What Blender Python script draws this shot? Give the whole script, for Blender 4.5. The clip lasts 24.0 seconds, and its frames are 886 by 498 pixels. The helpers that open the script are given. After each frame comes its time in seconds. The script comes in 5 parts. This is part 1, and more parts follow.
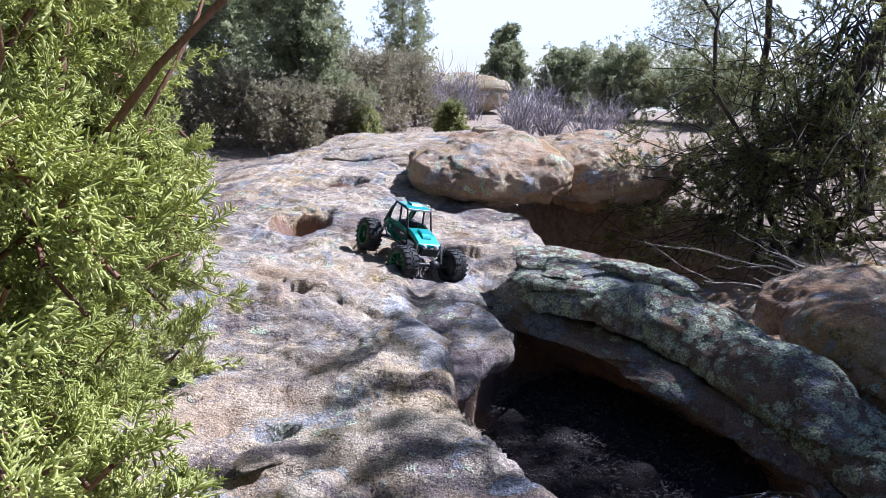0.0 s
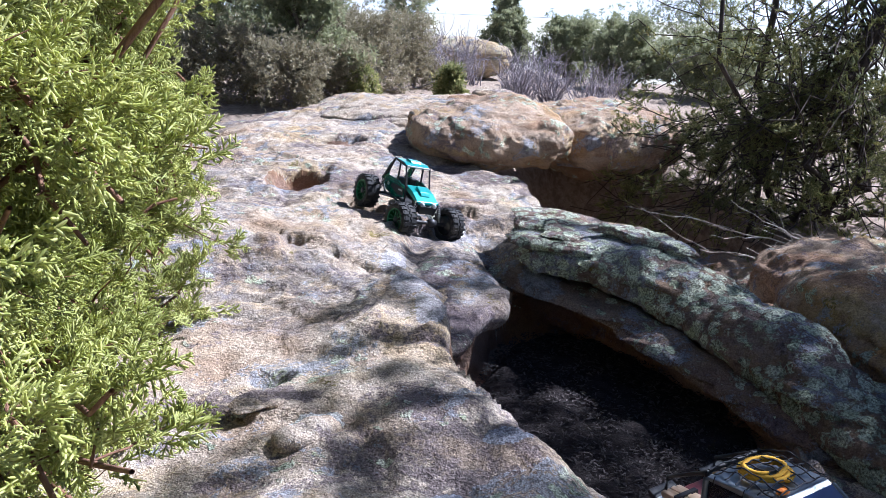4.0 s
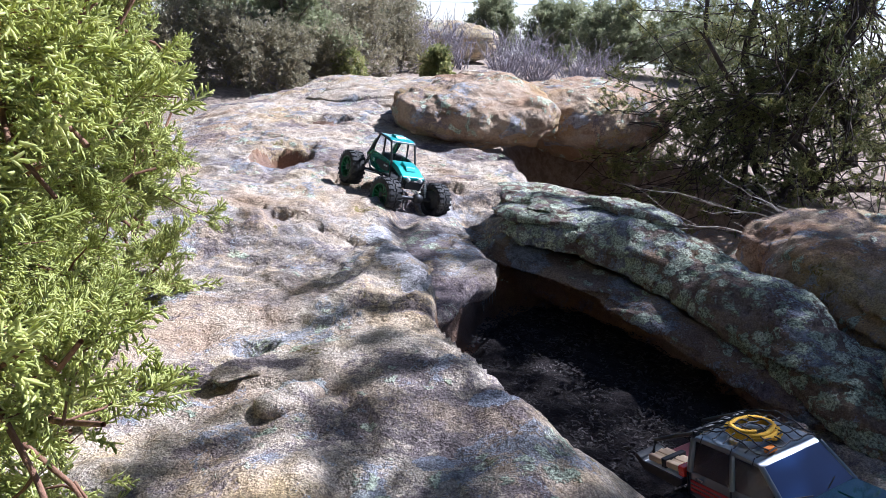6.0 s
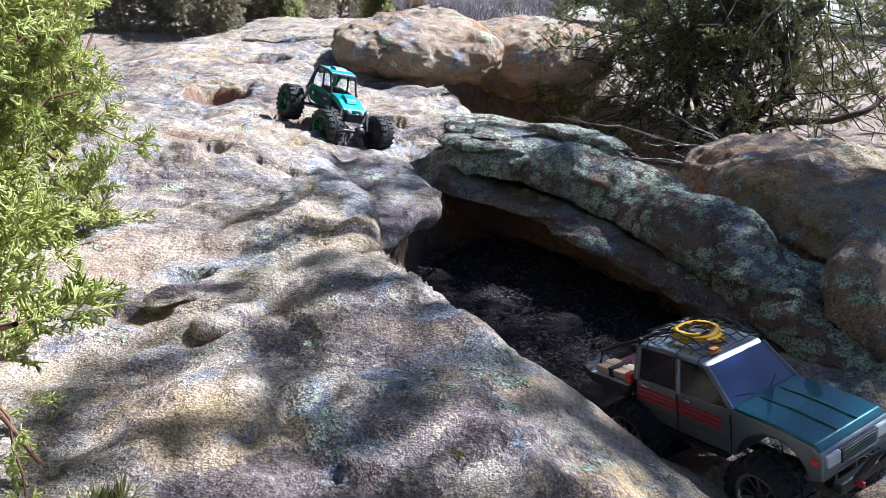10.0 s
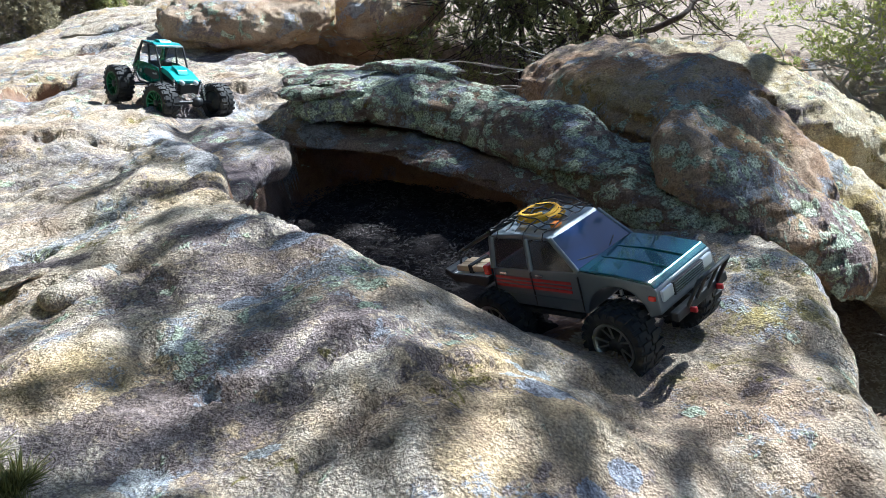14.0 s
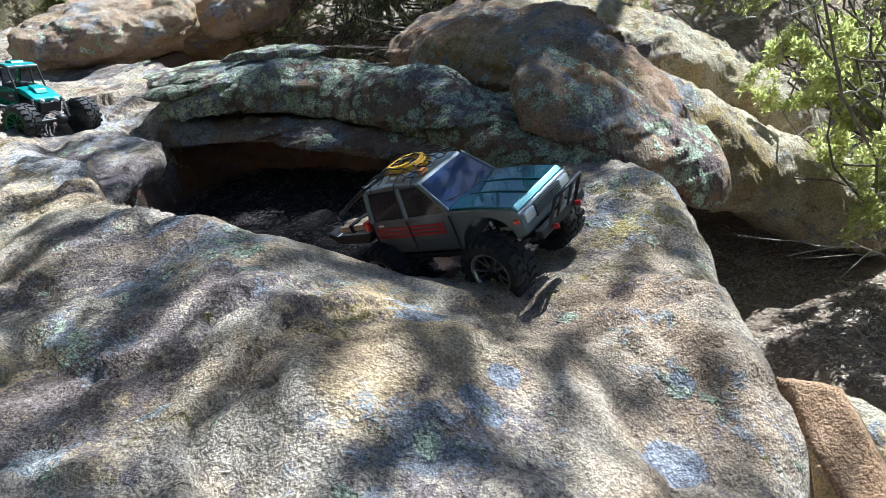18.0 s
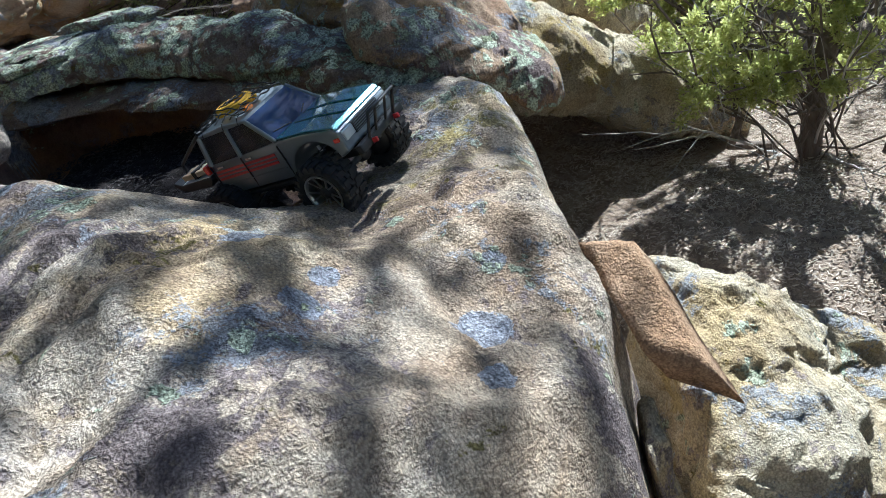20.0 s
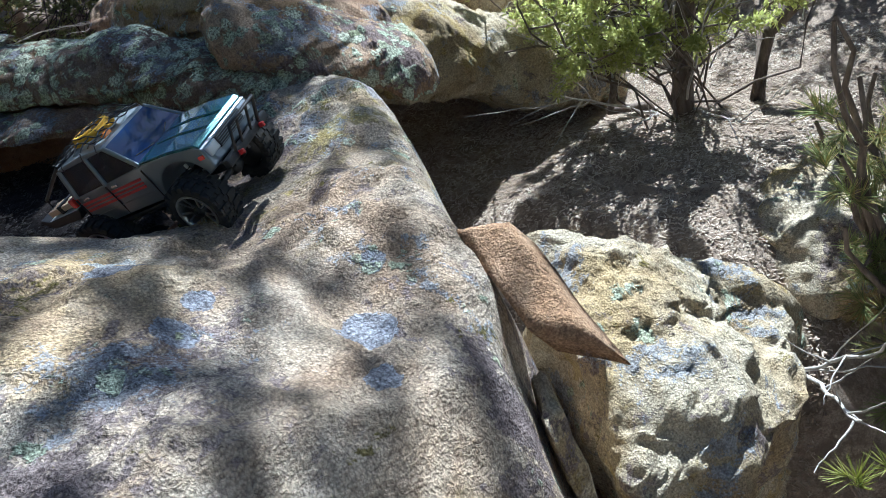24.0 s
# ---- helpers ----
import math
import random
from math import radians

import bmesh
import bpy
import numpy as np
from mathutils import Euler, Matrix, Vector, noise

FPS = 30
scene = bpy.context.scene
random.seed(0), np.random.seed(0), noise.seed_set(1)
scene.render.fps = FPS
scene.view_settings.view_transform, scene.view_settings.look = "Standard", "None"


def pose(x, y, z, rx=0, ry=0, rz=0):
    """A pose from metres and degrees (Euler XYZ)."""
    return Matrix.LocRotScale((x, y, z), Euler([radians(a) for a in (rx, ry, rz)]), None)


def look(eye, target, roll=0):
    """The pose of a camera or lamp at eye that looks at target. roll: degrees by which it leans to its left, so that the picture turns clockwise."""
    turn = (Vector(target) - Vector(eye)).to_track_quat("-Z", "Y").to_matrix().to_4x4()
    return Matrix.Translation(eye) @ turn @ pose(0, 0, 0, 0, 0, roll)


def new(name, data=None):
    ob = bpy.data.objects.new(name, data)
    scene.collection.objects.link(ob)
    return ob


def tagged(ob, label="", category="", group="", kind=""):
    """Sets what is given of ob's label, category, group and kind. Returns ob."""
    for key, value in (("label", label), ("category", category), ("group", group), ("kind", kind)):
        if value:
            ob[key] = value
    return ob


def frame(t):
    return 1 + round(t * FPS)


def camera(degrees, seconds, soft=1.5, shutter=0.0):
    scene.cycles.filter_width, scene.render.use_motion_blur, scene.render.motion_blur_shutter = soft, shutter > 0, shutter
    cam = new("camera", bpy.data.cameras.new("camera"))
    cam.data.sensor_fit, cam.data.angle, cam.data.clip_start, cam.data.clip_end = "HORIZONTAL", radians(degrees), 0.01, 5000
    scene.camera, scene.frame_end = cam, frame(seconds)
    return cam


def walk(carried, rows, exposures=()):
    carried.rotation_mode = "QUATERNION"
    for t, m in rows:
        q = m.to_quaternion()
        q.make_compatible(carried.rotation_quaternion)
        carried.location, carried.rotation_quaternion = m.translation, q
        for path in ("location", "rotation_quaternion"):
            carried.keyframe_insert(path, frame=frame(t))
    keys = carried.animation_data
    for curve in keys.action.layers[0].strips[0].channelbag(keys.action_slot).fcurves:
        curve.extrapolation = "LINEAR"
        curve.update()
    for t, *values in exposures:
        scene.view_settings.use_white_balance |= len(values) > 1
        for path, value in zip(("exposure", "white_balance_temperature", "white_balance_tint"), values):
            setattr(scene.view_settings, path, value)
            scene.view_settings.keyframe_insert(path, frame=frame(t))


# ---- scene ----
cam = camera(61.0, 24.0, soft=0.5)
EXPOSURES = [(0.0, 1.0, 5070.0, 19.0), (4.0, 1.16, 5120.0, 18.0), (9.0, 1.16, 5120.0, 17.0), (10.0, 1.30, 5100.0, 14.0), (13.0, 1.46, 5150.0, 5.0), (18.0, 1.30, 5160.0, 4.0), (22.5, 1.18, 5030.0, 4.0), (24.0, 1.26, 5000.0, 4.0)]
PATH = [
    (0.0, 0.0001, -0.0000, 1.2999, 74.987, -0.001, -0.011),
    (0.5, -0.0019, -0.0006, 1.2979, 74.629, -0.325, 0.226),
    (1.0, -0.0061, -0.0030, 1.2995, 74.690, -0.366, 0.342),
    (1.5, -0.0118, -0.0030, 1.2980, 74.467, -1.101, 0.517),
    (3.5, -0.0077, -0.0012, 1.2694, 72.709, -2.398, -0.266),
    (4.0, -0.0140, -0.0024, 1.2663, 72.578, -2.032, 0.006),
    (4.5, -0.0109, 0.0042, 1.2427, 71.773, -2.027, -0.321),
    (5.0, -0.0004, 0.0044, 1.2349, 71.745, -1.503, -0.584),
    (5.5, -0.0018, 0.0053, 1.2212, 71.744, -1.740, -0.764),
    (6.0, -0.0014, 0.0029, 1.2183, 71.759, -1.671, -0.923),
    (6.5, -0.0150, -0.0046, 1.2143, 71.793, -1.775, -0.871),
    (7.0, -0.0263, -0.0100, 1.2109, 71.677, -1.276, -1.170),
    (7.5, -0.0292, -0.0083, 1.2055, 71.315, -1.811, -1.107),
    (8.0, -0.0215, -0.0037, 1.1946, 71.217, -2.635, -1.573),
    (8.5, -0.0242, -0.0055, 1.1899, 70.776, -2.089, -1.680),
    (9.0, -0.0261, 0.0006, 1.1804, 70.292, -1.977, -2.004),
    (9.5, -0.0076, 0.0053, 1.1630, 69.479, -1.915, -2.998),
    (10.0, 0.0110, 0.0127, 1.1405, 68.504, -1.554, -5.114),
    (10.5, 0.0297, -0.0024, 1.1042, 66.510, -0.278, -8.194),
    (12.5, 0.0540, -0.0361, 1.0754, 65.410, 3.253, -14.626),
    (13.0, 0.0564, -0.0428, 1.0817, 65.184, 2.837, -15.288),
    (13.5, 0.0575, -0.0516, 1.0655, 65.141, 3.130, -16.803),
    (14.0, 0.0550, -0.0653, 1.0640, 66.048, 5.039, -17.218),
    (14.5, 0.0591, -0.0782, 1.0617, 66.792, 5.222, -17.633),
    (15.0, 0.0594, -0.0825, 1.0572, 66.550, 5.359, -18.658),
    (15.5, 0.0720, -0.0960, 1.0507, 66.167, 5.987, -20.354),
    (16.0, 0.0750, -0.1006, 1.0459, 66.112, 6.297, -21.290),
    (16.5, 0.0730, -0.1019, 1.0380, 65.740, 6.891, -22.218),
    (17.0, 0.0796, -0.1153, 1.0432, 65.588, 7.686, -22.995),
    (17.5, 0.0831, -0.1334, 1.0340, 64.964, 8.619, -24.890),
    (18.0, 0.0829, -0.1553, 1.0151, 64.081, 10.748, -26.945),
    (18.5, 0.1037, -0.2050, 0.9834, 62.113, 12.788, -30.121),
    (19.0, 0.1208, -0.2444, 0.9708, 60.847, 13.783, -32.068),
    (19.5, 0.1350, -0.2868, 0.9645, 59.686, 14.726, -34.185),
    (21.5, 0.1973, -0.3316, 0.9499, 55.197, 18.504, -42.337),
    (22.0, 0.2050, -0.3370, 0.9477, 54.972, 18.568, -43.506),
    (22.5, 0.2057, -0.3426, 0.9438, 54.848, 18.881, -43.881),
    (23.0, 0.2113, -0.3416, 0.9482, 54.847, 18.863, -44.554),
    (23.5, 0.2086, -0.3428, 0.9501, 54.886, 18.930, -45.479),
    (24.0, 0.2069, -0.3460, 0.9528, 54.486, 18.891, -46.040),
]
walk(cam, [(t, pose(*p)) for t, *p in PATH], EXPOSURES)

# ---- sky, sun, exposure ----
SUN_AZ, SUN_EL = radians(64), radians(47)      # azimuth from +y towards +x
sun_way = Vector((math.sin(SUN_AZ) * math.cos(SUN_EL), math.cos(SUN_AZ) * math.cos(SUN_EL), math.sin(SUN_EL)))
world = bpy.data.worlds.new("sky")
scene.world = world
world.use_nodes = True
wn = world.node_tree
sky = wn.nodes.new("ShaderNodeTexSky")
sky.sky_type, sky.sun_disc = "NISHITA", False
sky.sun_elevation, sky.sun_rotation = SUN_EL, SUN_AZ
sky.air_density, sky.dust_density = 1.0, 0.5
wn.nodes["Background"].inputs[1].default_value = 0.029
wn.links.new(sky.outputs[0], wn.nodes["Background"].inputs[0])
sun = new("sun", bpy.data.lights.new("sun", "SUN"))
sun.data.energy, sun.data.angle, sun.data.color = 5.0, radians(0.53), (1.0, 0.95, 0.86)
sun.matrix_world = look(sun_way * 20, (0, 0, 0))

# ---- noise on arrays ----


def lattice(ix, iy, iz, seed):
    h = (ix * 374761393 + iy * 668265263 + iz * 2147483647 + seed * 1274126177) & 0xFFFFFFFF
    h = ((h ^ (h >> 13)) * 1274126177) & 0xFFFFFFFF
    h = ((h ^ (h >> 15)) * 2246822519) & 0xFFFFFFFF
    return ((h ^ (h >> 16)) & 0xFFFF) / 32767.5 - 1.0


def vnoise(p, seed=0):
    """Smooth value noise in -1..1 for an (n, 3) array."""
    i = np.floor(p).astype(np.int64)
    f = p - i
    f = f * f * f * (f * (f * 6 - 15) + 10)
    out = 0
    for dx in (0, 1):
        for dy in (0, 1):
            for dz in (0, 1):
                w = (f[:, 0] if dx else 1 - f[:, 0]) * (f[:, 1] if dy else 1 - f[:, 1]) * (f[:, 2] if dz else 1 - f[:, 2])
                out = out + w * lattice(i[:, 0] + dx, i[:, 1] + dy, i[:, 2] + dz, seed)
    return out


def fbm(p, scale, octaves=4, seed=0, gain=0.5):
    p = np.asarray(p, float) / scale
    out, amp = 0, 1.0
    for o in range(octaves):
        out = out + amp * vnoise(p + 17.3 * o, seed + o)
        p, amp = p * 2.03, amp * gain
    return out


def ridged(p, scale, octaves=3, seed=0):
    p = np.asarray(p, float) / scale
    out, amp = 0, 1.0
    for o in range(octaves):
        out = out + amp * (1 - 2 * np.abs(vnoise(p + 9.1 * o, seed + o)))
        p, amp = p * 2.1, amp * 0.5
    return out


def step(a, b, x):
    t = np.clip((x - a) / (b - a), 0, 1)
    return t * t * (3 - 2 * t)


def inside(poly, x, y):
    """Signed distance to a closed outline on the plan: positive inside."""
    d = np.full(x.shape, 1e9)
    ins = np.zeros(x.shape, bool)
    n = len(poly)
    for k in range(n):
        (x0, y0), (x1, y1) = poly[k], poly[(k + 1) % n]
        ex, ey = x1 - x0, y1 - y0
        t = np.clip(((x - x0) * ex + (y - y0) * ey) / (ex * ex + ey * ey), 0, 1)
        d = np.minimum(d, np.hypot(x - x0 - t * ex, y - y0 - t * ey))
        cross = ((y0 > y) != (y1 > y)) & (x < (x1 - x0) * (y - y0) / (y1 - y0 + 1e-12) + x0)
        ins ^= cross
    return np.where(ins, d, -d)


# ---- meshes ----
def mesh_of(name, verts, faces, mat, smooth=True):
    me = bpy.data.meshes.new(name)
    verts = np.asarray(verts, np.float32)
    faces = np.asarray(faces, np.int32)
    k = faces.shape[1]
    me.vertices.add(len(verts))
    me.vertices.foreach_set("co", verts.ravel())
    me.loops.add(faces.size)
    me.loops.foreach_set("vertex_index", faces.ravel())
    me.polygons.add(len(faces))
    me.polygons.foreach_set("loop_start", np.arange(0, faces.size, k, dtype=np.int32))
    me.polygons.foreach_set("use_smooth", np.full(len(faces), smooth))
    me.update(calc_edges=True)
    me.validate()
    if mat:
        me.materials.append(mat)
    return me


def grid_faces(nu, nv, wrap=False):
    i = np.arange(nu - 1)[:, None]
    j = np.arange(nv if wrap else nv - 1)[None, :]
    j2 = (j + 1) % nv
    return np.stack([i * nv + j, (i + 1) * nv + j, (i + 1) * nv + j2, i * nv + j2], -1).reshape(-1, 4)


def thing(name, label, category, at=(0, 0, 0), group="", kind=""):
    ob = new(name)
    ob.empty_display_size = 0.05
    ob.location = at
    return tagged(ob, label, category, group, kind)


def child(name, me, parent, label="", m=None):
    ob = new(name, me)
    ob.parent = parent
    if m is not None:
        ob.matrix_basis = m
    if label:
        ob["label"] = label
    return ob


def part(name, bm, mat, parent, label="", m=None, smooth=False):
    me = bpy.data.meshes.new(name)
    bm.to_mesh(me)
    bm.free()
    me.materials.append(mat)
    if smooth:
        me.polygons.foreach_set("use_smooth", np.full(len(me.polygons), True))
    return child(name, me, parent, label, m)


# ---- materials ----
class Nodes:
    """A node material in the making."""

    def __init__(self, name):
        self.mat = bpy.data.materials.new(name)
        self.mat.use_nodes = True
        self.t = self.mat.node_tree
        self.bsdf = self.t.nodes["Principled BSDF"]

    def add(self, kind, **sets):
        n = self.t.nodes.new("ShaderNode" + kind)
        for k, v in sets.items():
            if k in n.inputs:
                self.put(n.inputs[k], v)
        return n

    def put(self, socket, v):
        if isinstance(v, bpy.types.NodeSocket):
            self.t.links.new(v, socket)
        elif socket.type == "RGBA" and len(v) == 3:
            socket.default_value = (*v, 1)
        else:
            socket.default_value = v

    def noise(self, vec, scale, detail=4.0, rough=0.55, distort=0.0):
        n = self.add("TexNoise", Vector=vec, Scale=scale, Detail=detail, Roughness=rough, Distortion=distort)
        return n.outputs["Fac"]

    def ramp(self, fac, *stops):
        n = self.t.nodes.new("ShaderNodeValToRGB")
        self.put(n.inputs[0], fac)
        e = n.color_ramp.elements
        while len(e) < len(stops):
            e.new(0.5)
        for el, (pos, col) in zip(e, stops):
            el.position = pos
            el.color = (*col, 1) if len(col) == 3 else col
        return n.outputs[0]

    def mask(self, fac, a, b):
        n = self.t.nodes.new("ShaderNodeMapRange")
        n.interpolation_type = "SMOOTHSTEP"
        for k, v in ((0, fac), (1, a), (2, b), (3, 0.0), (4, 1.0)):
            self.put(n.inputs[k], v)
        return n.outputs[0]

    def mix(self, fac, a, b, blend="MIX"):
        n = self.t.nodes.new("ShaderNodeMix")
        n.data_type, n.blend_type = "RGBA", blend
        for k, v in ((0, fac), (6, a), (7, b)):
            self.put(n.inputs[k], v)
        return n.outputs[2]

    def math(self, op, a, b=0.0):
        n = self.t.nodes.new("ShaderNodeMath")
        n.operation = op
        self.put(n.inputs[0], a)
        self.put(n.inputs[1], b)
        return n.outputs[0]

    def bump(self, height, strength, distance, normal=None):
        n = self.add("Bump", Height=height, Strength=strength, Distance=distance)
        if normal is not None:
            self.put(n.inputs["Normal"], normal)
        return n.outputs[0]

    def done(self, color, rough=0.9, normal=None, **more):
        self.put(self.bsdf.inputs["Base Color"], color)
        self.put(self.bsdf.inputs["Roughness"], rough)
        if normal is not None:
            self.put(self.bsdf.inputs["Normal"], normal)
        for k, v in more.items():
            self.put(self.bsdf.inputs[k.replace("_", " ")], v)
        return self.mat


def sandstone(name, pale, tan, rust, lichen=0.5, dark=0.5, seed=0.0, crisp=1.0, crusted=False, yellow=0.4):
    """Weathered sandstone: sand grain, warm stains, purple-grey patina, ochre patches, crusts of lichen, a few pits."""
    m = Nodes(name)
    pos = m.add("NewGeometry").outputs["Position"]
    v = m.add("Mapping", Vector=pos, Location=(seed, seed * 0.7, -seed)).outputs[0]
    flat = m.add("Mapping", Vector=pos, Scale=(0.6, 0.6, 3.0), Location=(seed, 0, 0)).outputs[0]
    broad = m.noise(v, 2.1, 6, 0.62, 0.5)
    mid = m.noise(v, 12.0, 5, 0.66, 0.3)
    fine = m.noise(v, 52.0, 4, 0.70, 0.1)
    grain = m.noise(v, 165.0, 3, 0.75)
    grit = m.math("SUBTRACT", 1.0, m.add("TexVoronoi", Vector=v, Scale=270.0, Randomness=1.0).outputs["Distance"])
    soft = m.noise(v, 38.0, 2, 0.5)
    gold = tuple(0.5 * (p + q) * c for p, q, c in zip(pale, tan, (1.0, 0.90, 0.70)))
    col = m.ramp(broad, (0.36, rust), (0.45, tan), (0.53, pale), (0.62, gold))
    col = m.mix(m.math("MULTIPLY", m.mask(m.noise(flat, 5.0, 6, 0.66, 0.3), 0.52, 0.66), 0.7), col, rust)
    col = m.mix(1.0, col, m.ramp(mid, (0.34, (0.74, 0.72, 0.72)), (0.50, (1, 1, 1)), (0.66, (1.12, 1.11, 1.09))), "MULTIPLY")
    # purple-grey patina that breaks up into specks at its edge
    edge = m.math("ADD", m.noise(v, 2.9, 7, 0.72, 0.6), m.math("MULTIPLY", m.math("SUBTRACT", fine, 0.5), 0.34))
    patina = m.mask(edge, 0.595 - 0.085 * dark, 0.650 - 0.085 * dark)
    tone = m.ramp(fine, (0.36, (0.088, 0.070, 0.082)), (0.52, (0.175, 0.138, 0.148)), (0.66, (0.29, 0.235, 0.230)))
    col = m.mix(m.math("MULTIPLY", patina, 0.80), col, tone)
    ochre = m.mask(m.math("ADD", m.noise(v, 4.2, 6, 0.70, 0.6), m.math("MULTIPLY", m.math("SUBTRACT", fine, 0.5), 0.25)), 0.565, 0.64)
    col = m.mix(m.math("MULTIPLY", ochre, yellow), col, (0.40, 0.29, 0.085))
    if crusted:
        a = m.add("Attribute")
        a.attribute_name = "crust"
        g = m.add("Attribute")
        g.attribute_name = "gold"
        stain = m.math("MULTIPLY", g.outputs["Fac"], m.mask(m.math("ADD", m.noise(v, 9.0, 6, 0.72, 0.5), m.math("MULTIPLY", m.math("SUBTRACT", fine, 0.5), 0.3)), 0.50, 0.60))
        col = m.mix(m.math("MULTIPLY", stain, 0.85), col, m.ramp(m.noise(v, 24.0, 4, 0.7), (0.38, (0.17, 0.14, 0.04)), (0.52, (0.40, 0.31, 0.085)), (0.64, (0.55, 0.47, 0.24))))
        for mark, hue, hue_dark in (("scuff", (0.62, 0.60, 0.60), (0.40, 0.38, 0.38)), ("bluegrey", (0.33, 0.355, 0.415), (0.16, 0.175, 0.21)), ("whitish", (0.60, 0.62, 0.60), (0.33, 0.34, 0.33))):
            g = m.add("Attribute")
            g.attribute_name = mark
            f = m.mask(m.math("ADD", g.outputs["Fac"], m.math("ADD", m.math("MULTIPLY", m.math("SUBTRACT", m.noise(v, 30.0, 5, 0.7), 0.5), 1.3), m.math("MULTIPLY", m.math("SUBTRACT", grain, 0.5), 0.7))), 0.42, 0.56)
            col = m.mix(m.math("MULTIPLY", f, 0.85), col, m.ramp(fine, (0.38, hue_dark), (0.55, hue)))
        old = m.math("MULTIPLY", a.outputs["Fac"], m.mask(m.math("ADD", m.noise(v, 17.0, 5, 0.72, 0.4), m.math("MULTIPLY", m.math("SUBTRACT", grain, 0.5), 0.2)), 0.42, 0.54))
        col = m.mix(m.math("MULTIPLY", old, 0.8), col, m.ramp(m.noise(v, 11.0, 5, 0.70, 0.4), (0.38, (0.06, 0.055, 0.062)), (0.50, (0.15, 0.135, 0.14)), (0.60, (0.31, 0.31, 0.33))))
    # broad blue-grey lichen films, ragged and specked
    film = m.mask(m.math("ADD", m.noise(v, 5.4, 7, 0.70, 0.4), m.math("MULTIPLY", m.math("SUBTRACT", grain, 0.5), 0.22)), 0.592 - 0.03 * lichen, 0.622 - 0.03 * lichen)
    col = m.mix(m.math("MULTIPLY", film, 0.8 * min(1.0, lichen * 2)), col, m.ramp(fine, (0.36, (0.13, 0.14, 0.165)), (0.55, (0.33, 0.35, 0.385))))
    moss = m.math("MULTIPLY", m.mask(m.noise(v, 8.3, 5, 0.70, 0.6), 0.645, 0.675), m.mask(m.noise(v, 90.0, 2, 0.6), 0.40, 0.56))
    col = m.mix(m.math("MULTIPLY", moss, 0.85 * min(1.0, lichen * 2)), col, (0.19, 0.155, 0.035))
    pits = m.math("MULTIPLY", m.mask(m.noise(v, 58.0, 3, 0.65), 0.615, 0.665), m.mask(m.noise(v, 3.3, 4, 0.7), 0.44, 0.60))
    col = m.mix(m.math("MULTIPLY", pits, 0.6 * crisp), col, (0.07, 0.058, 0.052))
    # rosettes of crusty lichen in patches
    warp = m.mix(0.014, v, m.add("TexNoise", Vector=v, Scale=70.0, Detail=2.0).outputs["Color"])
    vor = m.add("TexVoronoi", Vector=warp, Scale=31.0, Randomness=1.0)
    rosette = m.mask(m.math("ADD", vor.outputs["Distance"], m.math("MULTIPLY", m.noise(v, 130.0, 2, 0.6), 0.6)), 0.98, 0.78)
    sep = m.add("SeparateColor", Color=vor.outputs["Color"])
    patch = m.mask(m.math("ADD", m.noise(v, 5.5, 6, 0.70, 0.7), m.math("MULTIPLY", sep.outputs[0], 0.15)), 0.765 - 0.14 * lichen, 0.80 - 0.14 * lichen)
    crust = m.math("MULTIPLY", rosette, patch)
    ccol = m.ramp(sep.outputs[1], (0.0, (0.38, 0.43, 0.31)), (0.35, (0.52, 0.58, 0.43)), (0.7, (0.66, 0.69, 0.53)), (1.0, (0.47, 0.51, 0.32)))
    ccol = m.mix(0.8, ccol, m.ramp(m.noise(v, 190.0, 1, 0.5), (0.38, (0.30, 0.29, 0.28)), (0.52, (1, 1, 1))), "MULTIPLY")
    col = m.mix(m.math("MULTIPLY", crust, 0.95), col, ccol)
    col = m.mix(min(1.0, 0.8 * crisp), col, m.ramp(grain, (0.36, (0.62, 0.60, 0.60)), (0.50, (1.0, 1.0, 1.0)), (0.64, (1.34, 1.33, 1.30))), "MULTIPLY")
    col = m.mix(0.65 * crisp, col, m.ramp(grit, (0.30, (0.50, 0.47, 0.48)), (0.55, (0.97, 0.97, 0.97)), (0.85, (1.18, 1.16, 1.14))), "MULTIPLY")
    h = m.math("ADD", m.math("MULTIPLY", soft, 0.55), m.math("ADD", m.math("MULTIPLY", grit, 0.10), m.math("MULTIPLY", grain, 0.40)))
    h = m.math("ADD", h, m.math("ADD", m.math("MULTIPLY", fine, 0.45), m.math("MULTIPLY", mid, 0.80)))
    h = m.math("SUBTRACT", m.math("ADD", h, m.math("MULTIPLY", crust, 0.30)), m.math("ADD", m.math("MULTIPLY", pits, 0.30), m.math("MULTIPLY", patina, 0.05)))
    return m.done(col, 0.94, m.bump(h, 1.0, 0.0165 * (0.5 + 0.5 * crisp)), Specular_IOR_Level=0.2)


slab_stone = sandstone("pale_sandstone", (0.575, 0.495, 0.395), (0.50, 0.405, 0.30), (0.42, 0.305, 0.205), 0.6, 0.85, crusted=True, yellow=0.22)
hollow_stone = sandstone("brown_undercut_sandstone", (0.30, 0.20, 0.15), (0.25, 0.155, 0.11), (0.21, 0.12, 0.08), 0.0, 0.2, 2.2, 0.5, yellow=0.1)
ledge_stone = sandstone("lichened_sandstone", (0.26, 0.205, 0.17), (0.215, 0.155, 0.125), (0.18, 0.12, 0.09), 2.0, 0.45, 3.1, 0.8, yellow=0.15)
red_stone = sandstone("red_sandstone", (0.46, 0.355, 0.255), (0.40, 0.275, 0.18), (0.33, 0.20, 0.12), 0.8, 0.45, 5.7, 0.75)
